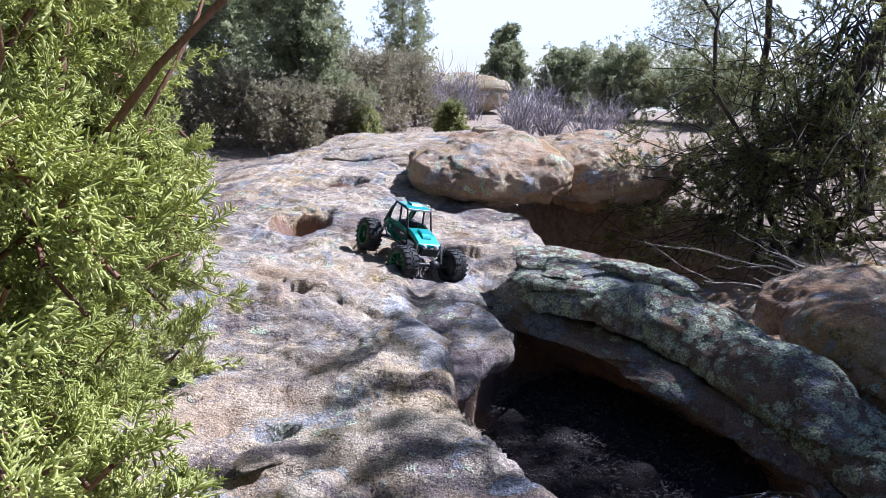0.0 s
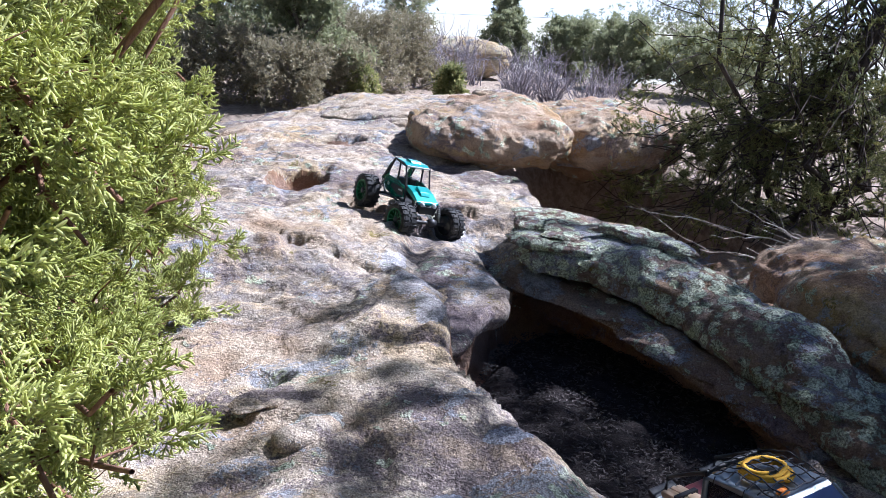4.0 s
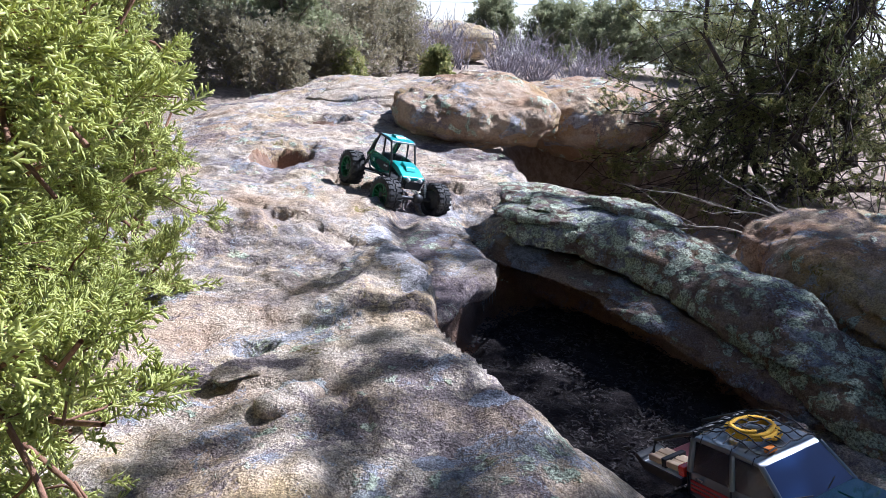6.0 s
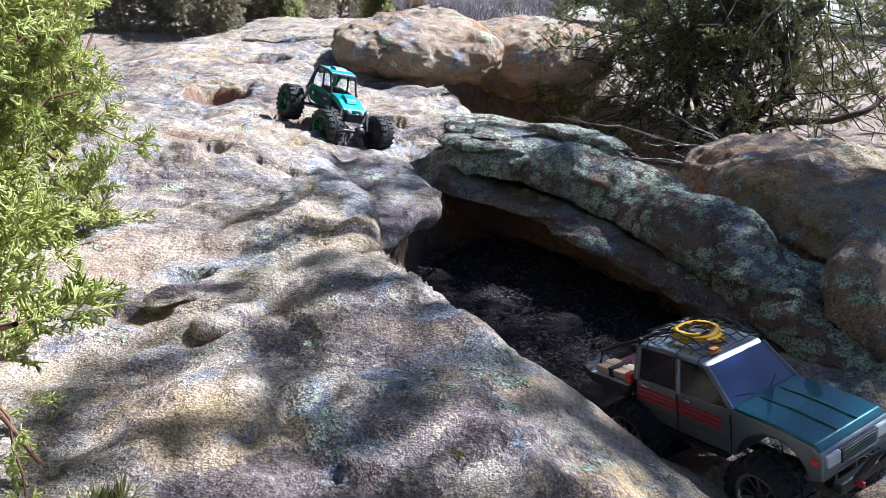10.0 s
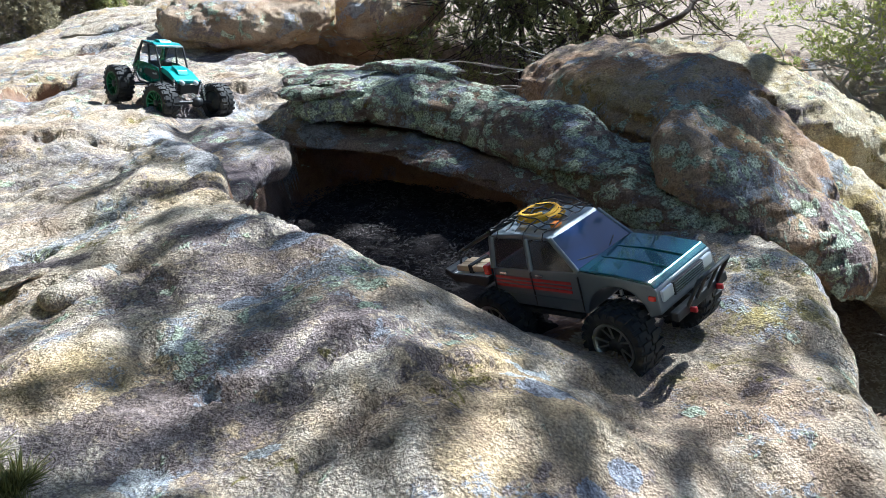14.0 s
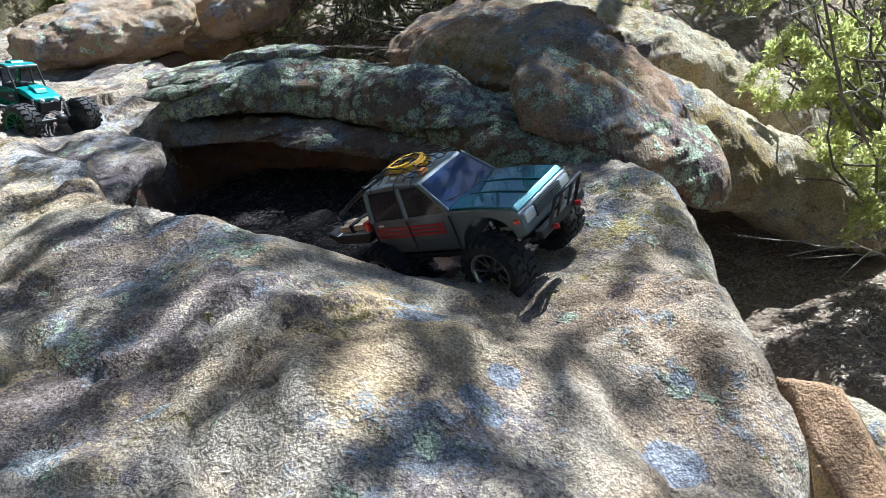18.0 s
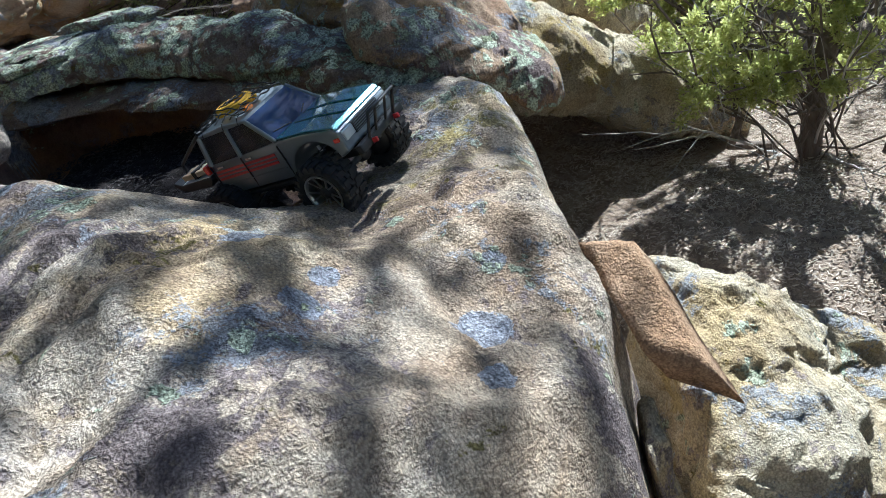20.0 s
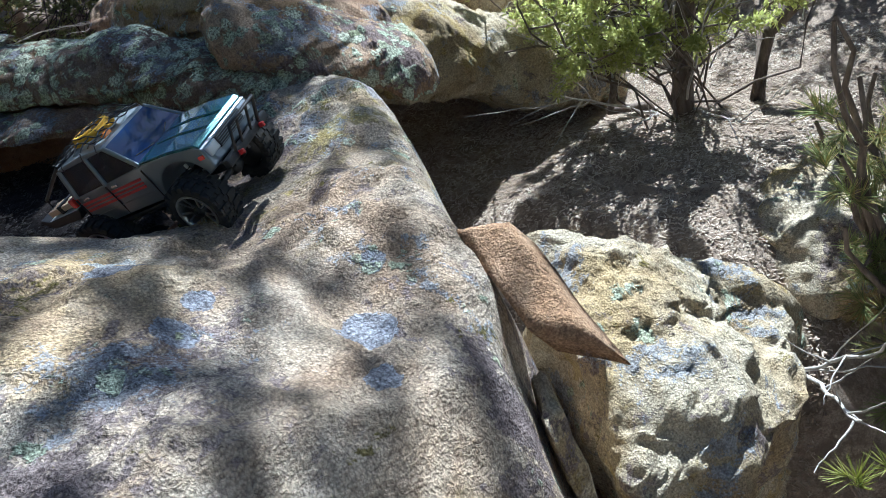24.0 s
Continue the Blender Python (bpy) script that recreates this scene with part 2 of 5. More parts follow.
side_stone = sandstone("green_lichened_red_sandstone", (0.43, 0.32, 0.225), (0.37, 0.25, 0.16), (0.31, 0.19, 0.115), 1.3, 0.40, 6.1, 0.75)
yellow_stone = sandstone("yellow_sandstone", (0.56, 0.49, 0.36), (0.47, 0.385, 0.25), (0.38, 0.285, 0.165), 0.6, 0.35, 9.2, 0.85, yellow=0.6)


def soil(name, dark, light, chip):
    m = Nodes(name)
    v = m.add("NewGeometry").outputs["Position"]
    a = m.noise(v, 26.0, 6, 0.7)
    b = m.noise(v, 190.0, 4, 0.75, 0.5)
    c = m.noise(v, 1.7, 4, 0.6)
    col = m.ramp(b, (0.32, dark), (0.52, light), (0.68, chip))
    col = m.mix(m.mask(a, 0.42, 0.62), col, dark)
    col = m.mix(m.math("MULTIPLY", c, 0.4), col, light)
    # ground pales with distance: far haze put into a dry-grass tone
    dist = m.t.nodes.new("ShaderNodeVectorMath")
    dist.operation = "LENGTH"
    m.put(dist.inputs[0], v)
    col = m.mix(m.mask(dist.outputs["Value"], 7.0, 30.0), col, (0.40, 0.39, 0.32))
    return m.done(col, 0.97, m.bump(m.math("ADD", a, m.math("MULTIPLY", b, 0.5)), 1.0, 0.012), Specular_IOR_Level=0.15)


ground_soil = soil("needle_litter", (0.19, 0.14, 0.11), (0.40, 0.315, 0.24), (0.56, 0.47, 0.37))
# dark debris, taken nearly black to hold the hollow's deep shade as well
bowl_soil = soil("shade_deepened_debris", (0.016, 0.013, 0.014), (0.036, 0.029, 0.028), (0.07, 0.056, 0.05))


def leaf_mat(name, a, b, c, trans=0.25, rough=0.55):
    m = Nodes(name)
    g = m.add("NewGeometry")
    n = m.noise(g.outputs["Position"], 5.0, 3, 0.6)
    col = m.ramp(g.outputs["Random Per Island"], (0.0, a), (0.5, b), (1.0, c))
    col = m.mix(m.mask(n, 0.45, 0.7), col, a)
    m.put(m.bsdf.inputs["Base Color"], col)
    m.put(m.bsdf.inputs["Roughness"], rough)
    m.put(m.bsdf.inputs["Specular IOR Level"], 0.3)
    t = m.add("BsdfTranslucent", Color=col)
    mixs = m.add("MixShader", Fac=trans)
    m.t.links.new(m.bsdf.outputs[0], mixs.inputs[1])
    m.t.links.new(t.outputs[0], mixs.inputs[2])
    m.t.links.new(mixs.outputs[0], m.t.nodes["Material Output"].inputs[0])
    return m.mat


def bark_mat(name, a, b):
    m = Nodes(name)
    v = m.add("NewGeometry").outputs["Position"]
    s = m.add("Mapping", Vector=v, Scale=(1, 1, 0.25)).outputs[0]
    n = m.noise(s, 60.0, 5, 0.7, 0.6)
    return m.done(m.ramp(n, (0.3, a), (0.7, b)), 0.95, m.bump(n, 0.9, 0.006), Specular_IOR_Level=0.2)


# juniper scales in lit, backlit and shaded copies: light put into the greens
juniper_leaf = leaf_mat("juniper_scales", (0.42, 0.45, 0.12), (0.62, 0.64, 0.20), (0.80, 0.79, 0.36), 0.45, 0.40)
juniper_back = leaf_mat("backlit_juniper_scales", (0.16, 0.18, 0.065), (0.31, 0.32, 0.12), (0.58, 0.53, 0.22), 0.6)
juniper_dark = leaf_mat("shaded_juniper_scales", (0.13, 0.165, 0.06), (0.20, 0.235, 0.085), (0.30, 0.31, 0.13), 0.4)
# far green lightened so that the colour itself carries the haze
far_leaf = leaf_mat("hazed_far_juniper_scales", (0.24, 0.26, 0.14), (0.33, 0.34, 0.19), (0.43, 0.43, 0.26), 0.55)
brown_leaf = leaf_mat("dry_shrub_leaves", (0.24, 0.21, 0.13), (0.36, 0.32, 0.20), (0.46, 0.41, 0.28), 0.35)
bush_leaf = leaf_mat("pale_bush_leaves", (0.38, 0.41, 0.12), (0.55, 0.56, 0.19), (0.70, 0.68, 0.32), 0.65)
pine_leaf = leaf_mat("pine_needles", (0.22, 0.27, 0.09), (0.36, 0.37, 0.14), (0.60, 0.48, 0.20), 0.35)
bark = bark_mat("grey_brown_bark", (0.10, 0.075, 0.06), (0.25, 0.20, 0.165))
dark_bark = bark_mat("dark_juniper_bark", (0.035, 0.028, 0.024), (0.11, 0.085, 0.07))
dead_wood = bark_mat("bleached_wood", (0.34, 0.30, 0.26), (0.60, 0.56, 0.51))
grey_twig = bark_mat("grey_violet_twig", (0.22, 0.19, 0.20), (0.42, 0.38, 0.41))
red_twig = bark_mat("red_brown_twig", (0.16, 0.08, 0.05), (0.30, 0.17, 0.11))

# ---- ground ----
def ground_z(x, y):
    r = np.hypot(x - 0.3, y - 1.5)
    z = 0.32 + 0.0 * x
    z = z - (0.49 * step(2.8, 1.2, y) + 0.55 * step(0.5, -0.3, y)) * step(0.35, 1.15, x)
    z = z + 0.22 * step(2.5, 6.0, y) * step(4.0, -1.0, x)
    z = z - 0.85 * step(0.55, -0.05, y) * step(1.3, 0.9, x) - 0.25 * step(2.2, 0.6, y) * step(1.4, 0.9, x)
    z = z - 0.12 * step(1.4, 2.2, x) * step(2.4, 1.2, y) + 0.5 * step(2.6, 4.5, x) * step(3.2, 1.0, y)
    z = z - 0.8 * step(1.0, 0.6, np.hypot((x - 1.0) / 0.72, (y - 3.75) / 0.95)) - 0.55 * step(1.0, 0.5, np.hypot((x - 1.12) / 0.75, (y - 2.78) / 0.55))
    z = z - 2.2 * step(10.5, 24.0, r) - 8.0 * step(24.0, 140.0, r) + 10.2 * step(160.0, 1400.0, r)
    return z


def build_ground():
    fine = np.concatenate([-np.geomspace(1500, 4.2, 34), np.linspace(-4, 7.0, 200), np.geomspace(7.2, 1500, 40)])
    xs, ys = np.meshgrid(fine, fine + 1.0, indexing="ij")
    x, y = xs.ravel(), ys.ravel()
    p = np.stack([x, y, 0 * x], 1)
    near = step(30, 6, np.hypot(x, y))
    z = ground_z(x, y) + near * (0.035 * fbm(p, 0.7, 4, 3) + 0.010 * fbm(p, 0.09, 3, 5))
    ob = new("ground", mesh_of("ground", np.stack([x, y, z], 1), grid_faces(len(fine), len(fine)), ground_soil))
    tagged(ob, "brown forest floor of dry needle litter and bare soil", "ground", kind="structure")


build_ground()


def build_haze():
    """Bright hazy sky low over the far plain, all round."""
    a = np.linspace(0, 2 * math.pi, 96, endpoint=False)
    rows = [(-60, 1480), (40, 1480), (160, 1470), (330, 1440)]
    v = np.concatenate([np.stack([r * np.cos(a), r * np.sin(a), z + 0 * a], 1) for z, r in rows])
    m = Nodes("bright_haze")
    e = m.add("Emission", Color=(0.90, 0.96, 1.0), Strength=0.60)
    m.t.links.new(e.outputs[0], m.t.nodes["Material Output"].inputs[0])
    tagged(new("backdrop", mesh_of("backdrop", v, grid_faces(4, 96, True), m.mat)), "bright white haze over the far horizon", "sky", kind="structure")


build_haze()

# ---- the sandstone slab with its hollow ----
BOWL = [(0.03, 1.56), (0.045, 1.42), (0.08, 1.30), (0.12, 1.19), (0.18, 1.09), (0.25, 1.035), (0.32, 1.005), (0.39, 0.965), (0.44, 0.93), (0.50, 0.925),
        (0.58, 0.985), (0.65, 1.12), (0.72, 1.28), (0.82, 1.48), (0.86, 1.70), (0.80, 1.95), (0.62, 2.14), (0.45, 2.22),
        (0.30, 2.20), (0.20, 2.14), (0.13, 2.06), (0.075, 1.92), (0.035, 1.78), (0.01, 1.66)]
TOP_EDGE = [(1.12, 1.25), (1.03, 0.88), (0.86, 0.60), (0.79, 0.475), (0.745, 0.39), (0.665, 0.285), (0.59, 0.21), (0.53, 0.15), (0.45, 0.04), (0.41, -0.2), (0.40, -1.3),
            (-2.4, -1.3), (-2.6, 2.0), (-2.2, 5.2), (-0.75, 5.3), (-0.36, 4.7), (0.0, 3.85), (0.22, 3.36), (0.40, 3.16), (0.40, 2.85), (0.36, 2.6), (0.50, 2.5), (0.9, 2.2), (1.1, 1.8)]
STEP = [(-0.16, 2.42), (-0.16, 2.14), (-0.12, 1.88), (-0.03, 1.68), (0.05, 1.62), (0.12, 1.70), (0.22, 1.92), (0.30, 2.2), (0.33, 2.55), (0.1, 2.6)]


def slab_top(x, y):
    z = 0.585 + 0.0 * x
    z = z - 0.20 * np.maximum(step(0.14, 0.62, x) * step(1.75, 1.0, y), step(0.66, 0.80, x) * step(2.45, 2.0, y))
    z = z - 0.30 * np.maximum(0, 0.56 - y) - 1.1 * np.maximum(0, 0.25 - y) * step(-0.9, 0.3, x) + 0.7 * np.maximum(0, 0.0 - y)
    z = z + 0.05 * step(2.6, 4.6, y) * step(-2.0, -0.2, x)
    z = z - 0.22 * step(-0.75, -2.2, x)
    z = z - 0.05 * step(0.0, 0.09, inside(STEP, x, y))
    return z


def build_slab():
    xs = np.concatenate([np.linspace(-2.7, -1.0, 70)[:-1], np.linspace(-1.0, 1.2, 250)])
    ys = np.concatenate([np.linspace(-1.4, 0.0, 60)[:-1], np.linspace(0.0, 3.4, 380)[:-1], np.linspace(3.4, 5.4, 110)])
    gx, gy = np.meshgrid(xs, ys, indexing="ij")
    x, y = gx.ravel(), gy.ravel()
    p = np.stack([x, y, 0 * x], 1)
    wob = np.stack([x + 0.018 * fbm(p, 0.13, 4, 11), y + 0.018 * fbm(p, 0.13, 4, 12)], 1)
    z = slab_top(x, y) + 0.022 * fbm(p, 0.55, 4, 21) + 0.008 * fbm(p, 0.09, 4, 22)
    # thin plates that have flaked off, with low crooked edges
    q = p + 0.05 * np.stack([fbm(p, 0.2, 3, 34), fbm(p, 0.2, 3, 35), 0 * x], 1)
    plate = fbm(q, 0.55, 4, 31)
    for level in (-0.35, 0.0, 0.3, 0.6):
        z = z + 0.010 * step(level - 0.012, level + 0.012, plate)
    flake = fbm(q, 0.17, 4, 39)
    for level in (-0.25, 0.15, 0.5):
        z = z + 0.0045 * step(level - 0.03, level + 0.03, flake)
    z = z - 0.010 * step(0.80, 0.97, ridged(q, 0.5, 2, 36) * 0.67) * step(0.0, 0.4, fbm(p, 0.8, 2, 37))
    z = z - 0.006 * step(0.55, 0.8, fbm(p, 0.05, 3, 38))
    # crooked cracks whose farther side stands a little higher
    for line, drop, cut in (([(0.02, 0.42), (0.03, 0.49), (0.05, 0.55), (0.10, 0.585), (0.15, 0.63), (0.22, 0.68), (0.30, 0.70)], 0.016, 0.010), ([(-0.06, 0.78), (-0.03, 0.74), (0.0, 0.705), (0.045, 0.70), (0.12, 0.75), (0.20, 0.77)], 0.010, 0.014),
                            ([(-0.42, 1.22), (-0.30, 1.16), (-0.16, 1.13), (-0.08, 1.02)], 0.010, 0.006), ([(-0.55, 2.2), (-0.45, 2.1), (-0.30, 2.06), (-0.2, 1.95)], 0.014, 0.010), ([(-0.3, 2.62), (-0.12, 2.58), (0.02, 2.66), (0.10, 2.62)], 0.025, 0.012),
                            ([(0.44, 0.30), (0.50, 0.38), (0.49, 0.47), (0.55, 0.55)], 0.008, 0.006)):
        best, side = np.full(x.shape, 9.0), np.zeros(x.shape)
        wx, wy = x + 0.020 * fbm(p, 0.07, 4, 61), y + 0.020 * fbm(p, 0.07, 4, 62)
        for (x0, y0), (x1, y1) in zip(line[:-1], line[1:]):
            ex, ey = x1 - x0, y1 - y0
            t = np.clip(((wx - x0) * ex + (wy - y0) * ey) / (ex * ex + ey * ey), 0, 1)
            far = np.hypot(wx - x0 - t * ex, wy - y0 - t * ey)
            side = np.where(far < best, np.sign((wx - x0) * ey - (wy - y0) * ex), side)
            best = np.minimum(best, far)
        z = z - drop * step(0.11, 0.0, best) * (side > 0) - cut * step(0.012, 0.003, best)
    # pits
    for cx, cy, rx, ry, d in ((-0.57, 2.93, 0.13, 0.17, 0.11), (-0.33, 1.33, 0.035, 0.035, 0.03), (-0.41, 2.08, 0.04, 0.025, 0.03), (-0.49, 2.12, 0.03, 0.02, 0.03),
                              (-0.36, 2.03, 0.02, 0.02, 0.02), (0.0, 0.73, 0.05, 0.012, 0.012), (0.135, 0.57, 0.022, 0.007, 0.01), (-0.45, 1.75, 0.03, 0.02, 0.02), (-0.52, 3.7, 0.14, 0.10, 0.05)):
        q = np.hypot((wob[:, 0] - cx) / rx, (wob[:, 1] - cy) / ry)
        z = z - d * step(1.05, 0.75, q)
    # the hollow
    d = inside(BOWL, wob[:, 0], wob[:, 1])
    floor = 0.315 + 0.02 * fbm(p, 0.25, 3, 41) + 0.08 * step(1.15, 0.95, y)
    z = z - step(-0.05, 0.0, d) * 0.012
    z = np.where(d > -0.012, z + (floor - z) * step(-0.012, 0.030, d), z)
    # dark channel between the nose and the ledge
    run = np.abs(wob[:, 0] - (0.19 - 0.10 * (y - 2.1)))
    z = z - 0.10 * step(0.075, 0.025, run) * step(1.90, 2.05, y) * step(2.50, 2.25, y)
    # outer edge
    e = inside(TOP_EDGE, wob[:, 0], wob[:, 1])
    z = z - 1.3 * step(0.015, -0.09, e) - 0.04 * step(0.09, 0.0, e) ** 2
    ob = new("sandstone_slab", mesh_of("sandstone_slab", np.stack([x, y, z], 1), grid_faces(len(xs), len(ys)), slab_stone))
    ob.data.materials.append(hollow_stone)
    old = step(-0.05, 0.06, inside(STEP, wob[:, 0], wob[:, 1]) + 0.05 * fbm(p, 0.12, 3, 44)) + step(0.05, 0.0, -d) * 0.5
    old = np.clip(old + 0.7 * step(0.25, 0.7, fbm(p, 0.4, 3, 45)), 0, 1)
    ob.data.attributes.new("crust", "FLOAT", "POINT").data.foreach_set("value", old.astype(np.float32))
    gold = step(0.35, 0.05, np.hypot((x - 0.90) / 1.0, (y - 0.92) / 1.1)) + 0.8 * step(0.16, 0.05, np.hypot(x - 0.62, y - 0.80))
    ob.data.attributes.new("gold", "FLOAT", "POINT").data.foreach_set("value", np.clip(gold, 0, 1).astype(np.float32))
    def spots(rows):
        return np.clip(sum(step(1.4, 0.5, np.hypot((x - cx) / rx, (y - cy) / ry)) for cx, cy, rx, ry in rows), 0, 1)
    for mark, rows in (("bluegrey", ((0.531, 0.388, 0.040, 0.036), (0.475, 0.295, 0.022, 0.02), (0.375, 0.655, 0.05, 0.028), (0.345, 0.485, 0.022, 0.035), (0.40, 0.53, 0.02, 0.02), (0.115, 1.09, 0.045, 0.03), (0.02, 0.93, 0.03, 0.02), (0.62, 0.47, 0.02, 0.02))),
                       ("whitish", ((-0.21, 1.14, 0.05, 0.03), (-0.072, 0.861, 0.028, 0.018), (0.34, 0.69, 0.03, 0.014), (0.02, 0.61, 0.022, 0.016), (-0.10, 0.60, 0.03, 0.03), (0.37, 0.735, 0.035, 0.02), (-0.33, 1.21, 0.05, 0.025), (0.30, 0.10, 0.02, 0.015), (0.36, 0.06, 0.04, 0.03))),
                       ("scuff", ((-0.13, 2.0, 0.04, 0.12), (-0.075, 1.78, 0.05, 0.12), (-0.02, 1.60, 0.04, 0.08), (1.02, 0.93, 0.02, 0.06), (0.05, 2.45, 0.06, 0.10)))):
        ob.data.attributes.new(mark, "FLOAT", "POINT").data.foreach_set("value", spots(rows).astype(np.float32))
    f = grid_faces(len(xs), len(ys))
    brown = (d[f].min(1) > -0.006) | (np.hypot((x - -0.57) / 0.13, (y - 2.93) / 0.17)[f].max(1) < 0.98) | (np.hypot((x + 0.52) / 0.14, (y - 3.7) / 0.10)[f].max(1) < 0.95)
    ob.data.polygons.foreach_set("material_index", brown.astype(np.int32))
    tagged(ob, "long pale sandstone slab with a dark hollow and lichen spots", "rock slab", kind="structure")


build_slab()


def build_bowl_floor():
    xs, ys = np.linspace(0.05, 0.86, 90), np.linspace(0.95, 2.3, 140)
    gx, gy = np.meshgrid(xs, ys, indexing="ij")
    x, y = gx.ravel(), gy.ravel()
    p = np.stack([x, y, 0 * x], 1)
    d = inside(BOWL, x + 0.03 * fbm(p, 0.2, 3, 51), y + 0.03 * fbm(p, 0.2, 3, 52))
    z = 0.30 + 0.045 * step(0.04, 0.13, d) - 0.1 * step(0.05, 0.0, d) + 0.035 * step(1.2, 0.98, y) + 0.012 * fbm(p, 0.06, 4, 53)
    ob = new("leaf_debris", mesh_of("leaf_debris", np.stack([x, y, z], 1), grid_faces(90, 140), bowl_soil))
    tagged(ob, "dark decayed leaf debris in the rock hollow, deepened with painted shade", "debris", kind="stuff")


build_bowl_floor()


# ---- loose and layered rocks ----
def rock_mesh(name, half, mat, seed, box=2.6, rough=0.075, layers=0.0, turn=(0, 0, 0), res=(64, 110), sag=0.0, fine=0.012):
    """A rounded, weathered block: a superellipsoid pushed about by noise, with bedding layers."""
    n = int(res[1] * 0.36)
    g = np.tan(np.linspace(-1, 1, n + 1) * math.pi / 4)
    ga, gb = np.meshgrid(g, g, indexing="ij")
    ga, gb, one = ga.ravel(), gb.ravel(), np.ones(ga.size)
    sides = [np.stack(q, 1) for q in ((one, ga, gb), (-one, gb, ga), (gb, one, ga), (ga, -one, gb), (ga, gb, one), (gb, ga, -one))]
    faces = np.concatenate([grid_faces(n + 1, n + 1) + k * ga.size for k in range(6)])
    p, back = np.unique(np.round(np.concatenate(sides), 6), axis=0, return_inverse=True)
    faces = back.reshape(-1)[faces]
    p = p / (np.abs(p) ** box).sum(1, keepdims=True) ** (1.0 / box)
    p = p * np.array(half)
    size = float(np.mean(half))
    n = p / (np.linalg.norm(p / np.array(half), axis=1, keepdims=True) * np.array(half) + 1e-9)
    n = n / (np.linalg.norm(n, axis=1, keepdims=True) + 1e-9)
    q = p + seed * 3.7
    d = rough * size * fbm(q, size * 1.1, 4, seed) + 0.2 * rough * size * ridged(q, size * 0.6, 3, seed + 40) + fine * fbm(q, 0.05, 3, seed + 70)
    if layers:
        h = (p[:, 2] + 0.25 * size * fbm(q, size * 1.5, 2, seed + 90)) / layers
        saw = h % 1.0
        d = d - 0.17 * layers * step(0.78, 0.95, saw) * step(1.0, 0.97, saw) + 0.09 * layers * vnoise(np.stack([np.floor(h), 0 * h, 0 * h], 1) * 7.7 + 0.5, seed)
    p = p + n * d[:, None]
    p[:, 2] -= sag * size * (p[:, 0] / half[0]) ** 2
    m = Euler([radians(a) for a in turn]).to_matrix()
    p = p @ np.array(m).T
    return mesh_of(name, p, faces, mat)


def rock(name, label, at, half, mat, seed, **more):
    ob = new(name, rock_mesh(name, half, mat, seed, **more))
    ob.location = at
    return tagged(ob, label, "boulder", kind=more.pop("kind", "") if "kind" in more else "")


def sweep_rock(name, spine, widths, section, mat, seed, rough=0.02, res=(150, 72)):
    """A slab of rock drawn along a bent spine; section: outline of (across, up), scaled by widths (across, up)."""
    spine, widths, section = np.array(spine, float), np.array(widths, float), np.array(section + section[:1], float)
    n, k = res

    def even(a, count):
        t = np.r_[0, np.cumsum(np.linalg.norm(np.diff(a, axis=0), axis=1))]
        s = np.linspace(0, t[-1], count)
        return np.stack([np.interp(s, t, a[:, i]) for i in range(a.shape[1])], 1)
    base = even(np.hstack([spine, widths]), n)
    for _ in range(6):
        base[1:-1] = (base[:-2] + base[1:-1] * 2 + base[2:]) / 4
    c, w = base[:, :3], base[:, 3:]
    sec = even(section, k + 1)[:-1]
    tan = np.gradient(c, axis=0)
    tan[:, 2] = 0
    tan /= np.linalg.norm(tan, axis=1, keepdims=True)
    side = np.stack([tan[:, 1], -tan[:, 0], 0 * tan[:, 0]], 1)
    t = np.linspace(0, 1, n)
    cap = np.sqrt(np.clip(np.minimum(t, 1 - t) / 0.07, 0.0, 1))[:, None, None]
    p = c[:, None, :] + cap * (side[:, None, :] * (sec[None, :, 0:1] * w[:, None, 0:1]) + np.array([0, 0, 1.0]) * (sec[None, :, 1:2] * w[:, None, 1:2]))
    mid = c[:, None, :] + 0 * p
    p, mid = p.reshape(-1, 3), mid.reshape(-1, 3)
    out = p - mid
    out[:, 2] *= 2.0
    out /= np.linalg.norm(out, axis=1, keepdims=True) + 1e-6
    d = 0.7 * rough * fbm(p, 0.2, 3, seed) + 0.2 * rough * fbm(p, 0.035, 4, seed + 9)
    h = (p[:, 2] + 0.014 * fbm(p, 0.25, 3, seed + 3)) / 0.021
    lay = np.floor(h)
    d = d + 0.022 * (1 - np.abs(out[:, 2])) * vnoise(np.stack([lay * 3.3 + 0.5, p[:, 0] * 7, p[:, 1] * 7], 1), seed + 2) - 0.004 * step(0.8, 1.0, h % 1.0)
    plate = fbm(p * np.array([1, 1, 0.3]), 0.14, 4, seed + 12)
    for level in (-0.4, -0.1, 0.2, 0.5):
        d = d + 0.005 * step(level - 0.015, level + 0.015, plate)
    p = p + out * d[:, None]
    return mesh_of(name, p, grid_faces(n, k, True), mat)


PLATE = [(-0.5, -0.1), (-0.42, 0.38), (-0.2, 0.72), (0.1, 0.95), (0.45, 0.85), (0.9, 0.35), (1.0, -0.3), (0.6, -0.6), (0.0, -0.62), (-0.4, -0.5)]


LIP = [(1.0, -0.55), (1.03, -0.1), (0.88, 0.42), (0.5, 0.8), (0.0, 0.98), (-0.6, 0.95), (-1.15, 0.55), (-1.35, -0.1), (-1.3, -0.7), (-0.2, -0.72), (0.7, -0.66)]
TONGUE = [(1.0, -0.75), (1.06, -0.25), (0.92, 0.3), (0.58, 0.72), (0.0, 0.95), (-0.6, 1.0), (-1.1, 0.6), (-1.2, -0.6), (-0.4, -0.95), (0.5, -0.9)]


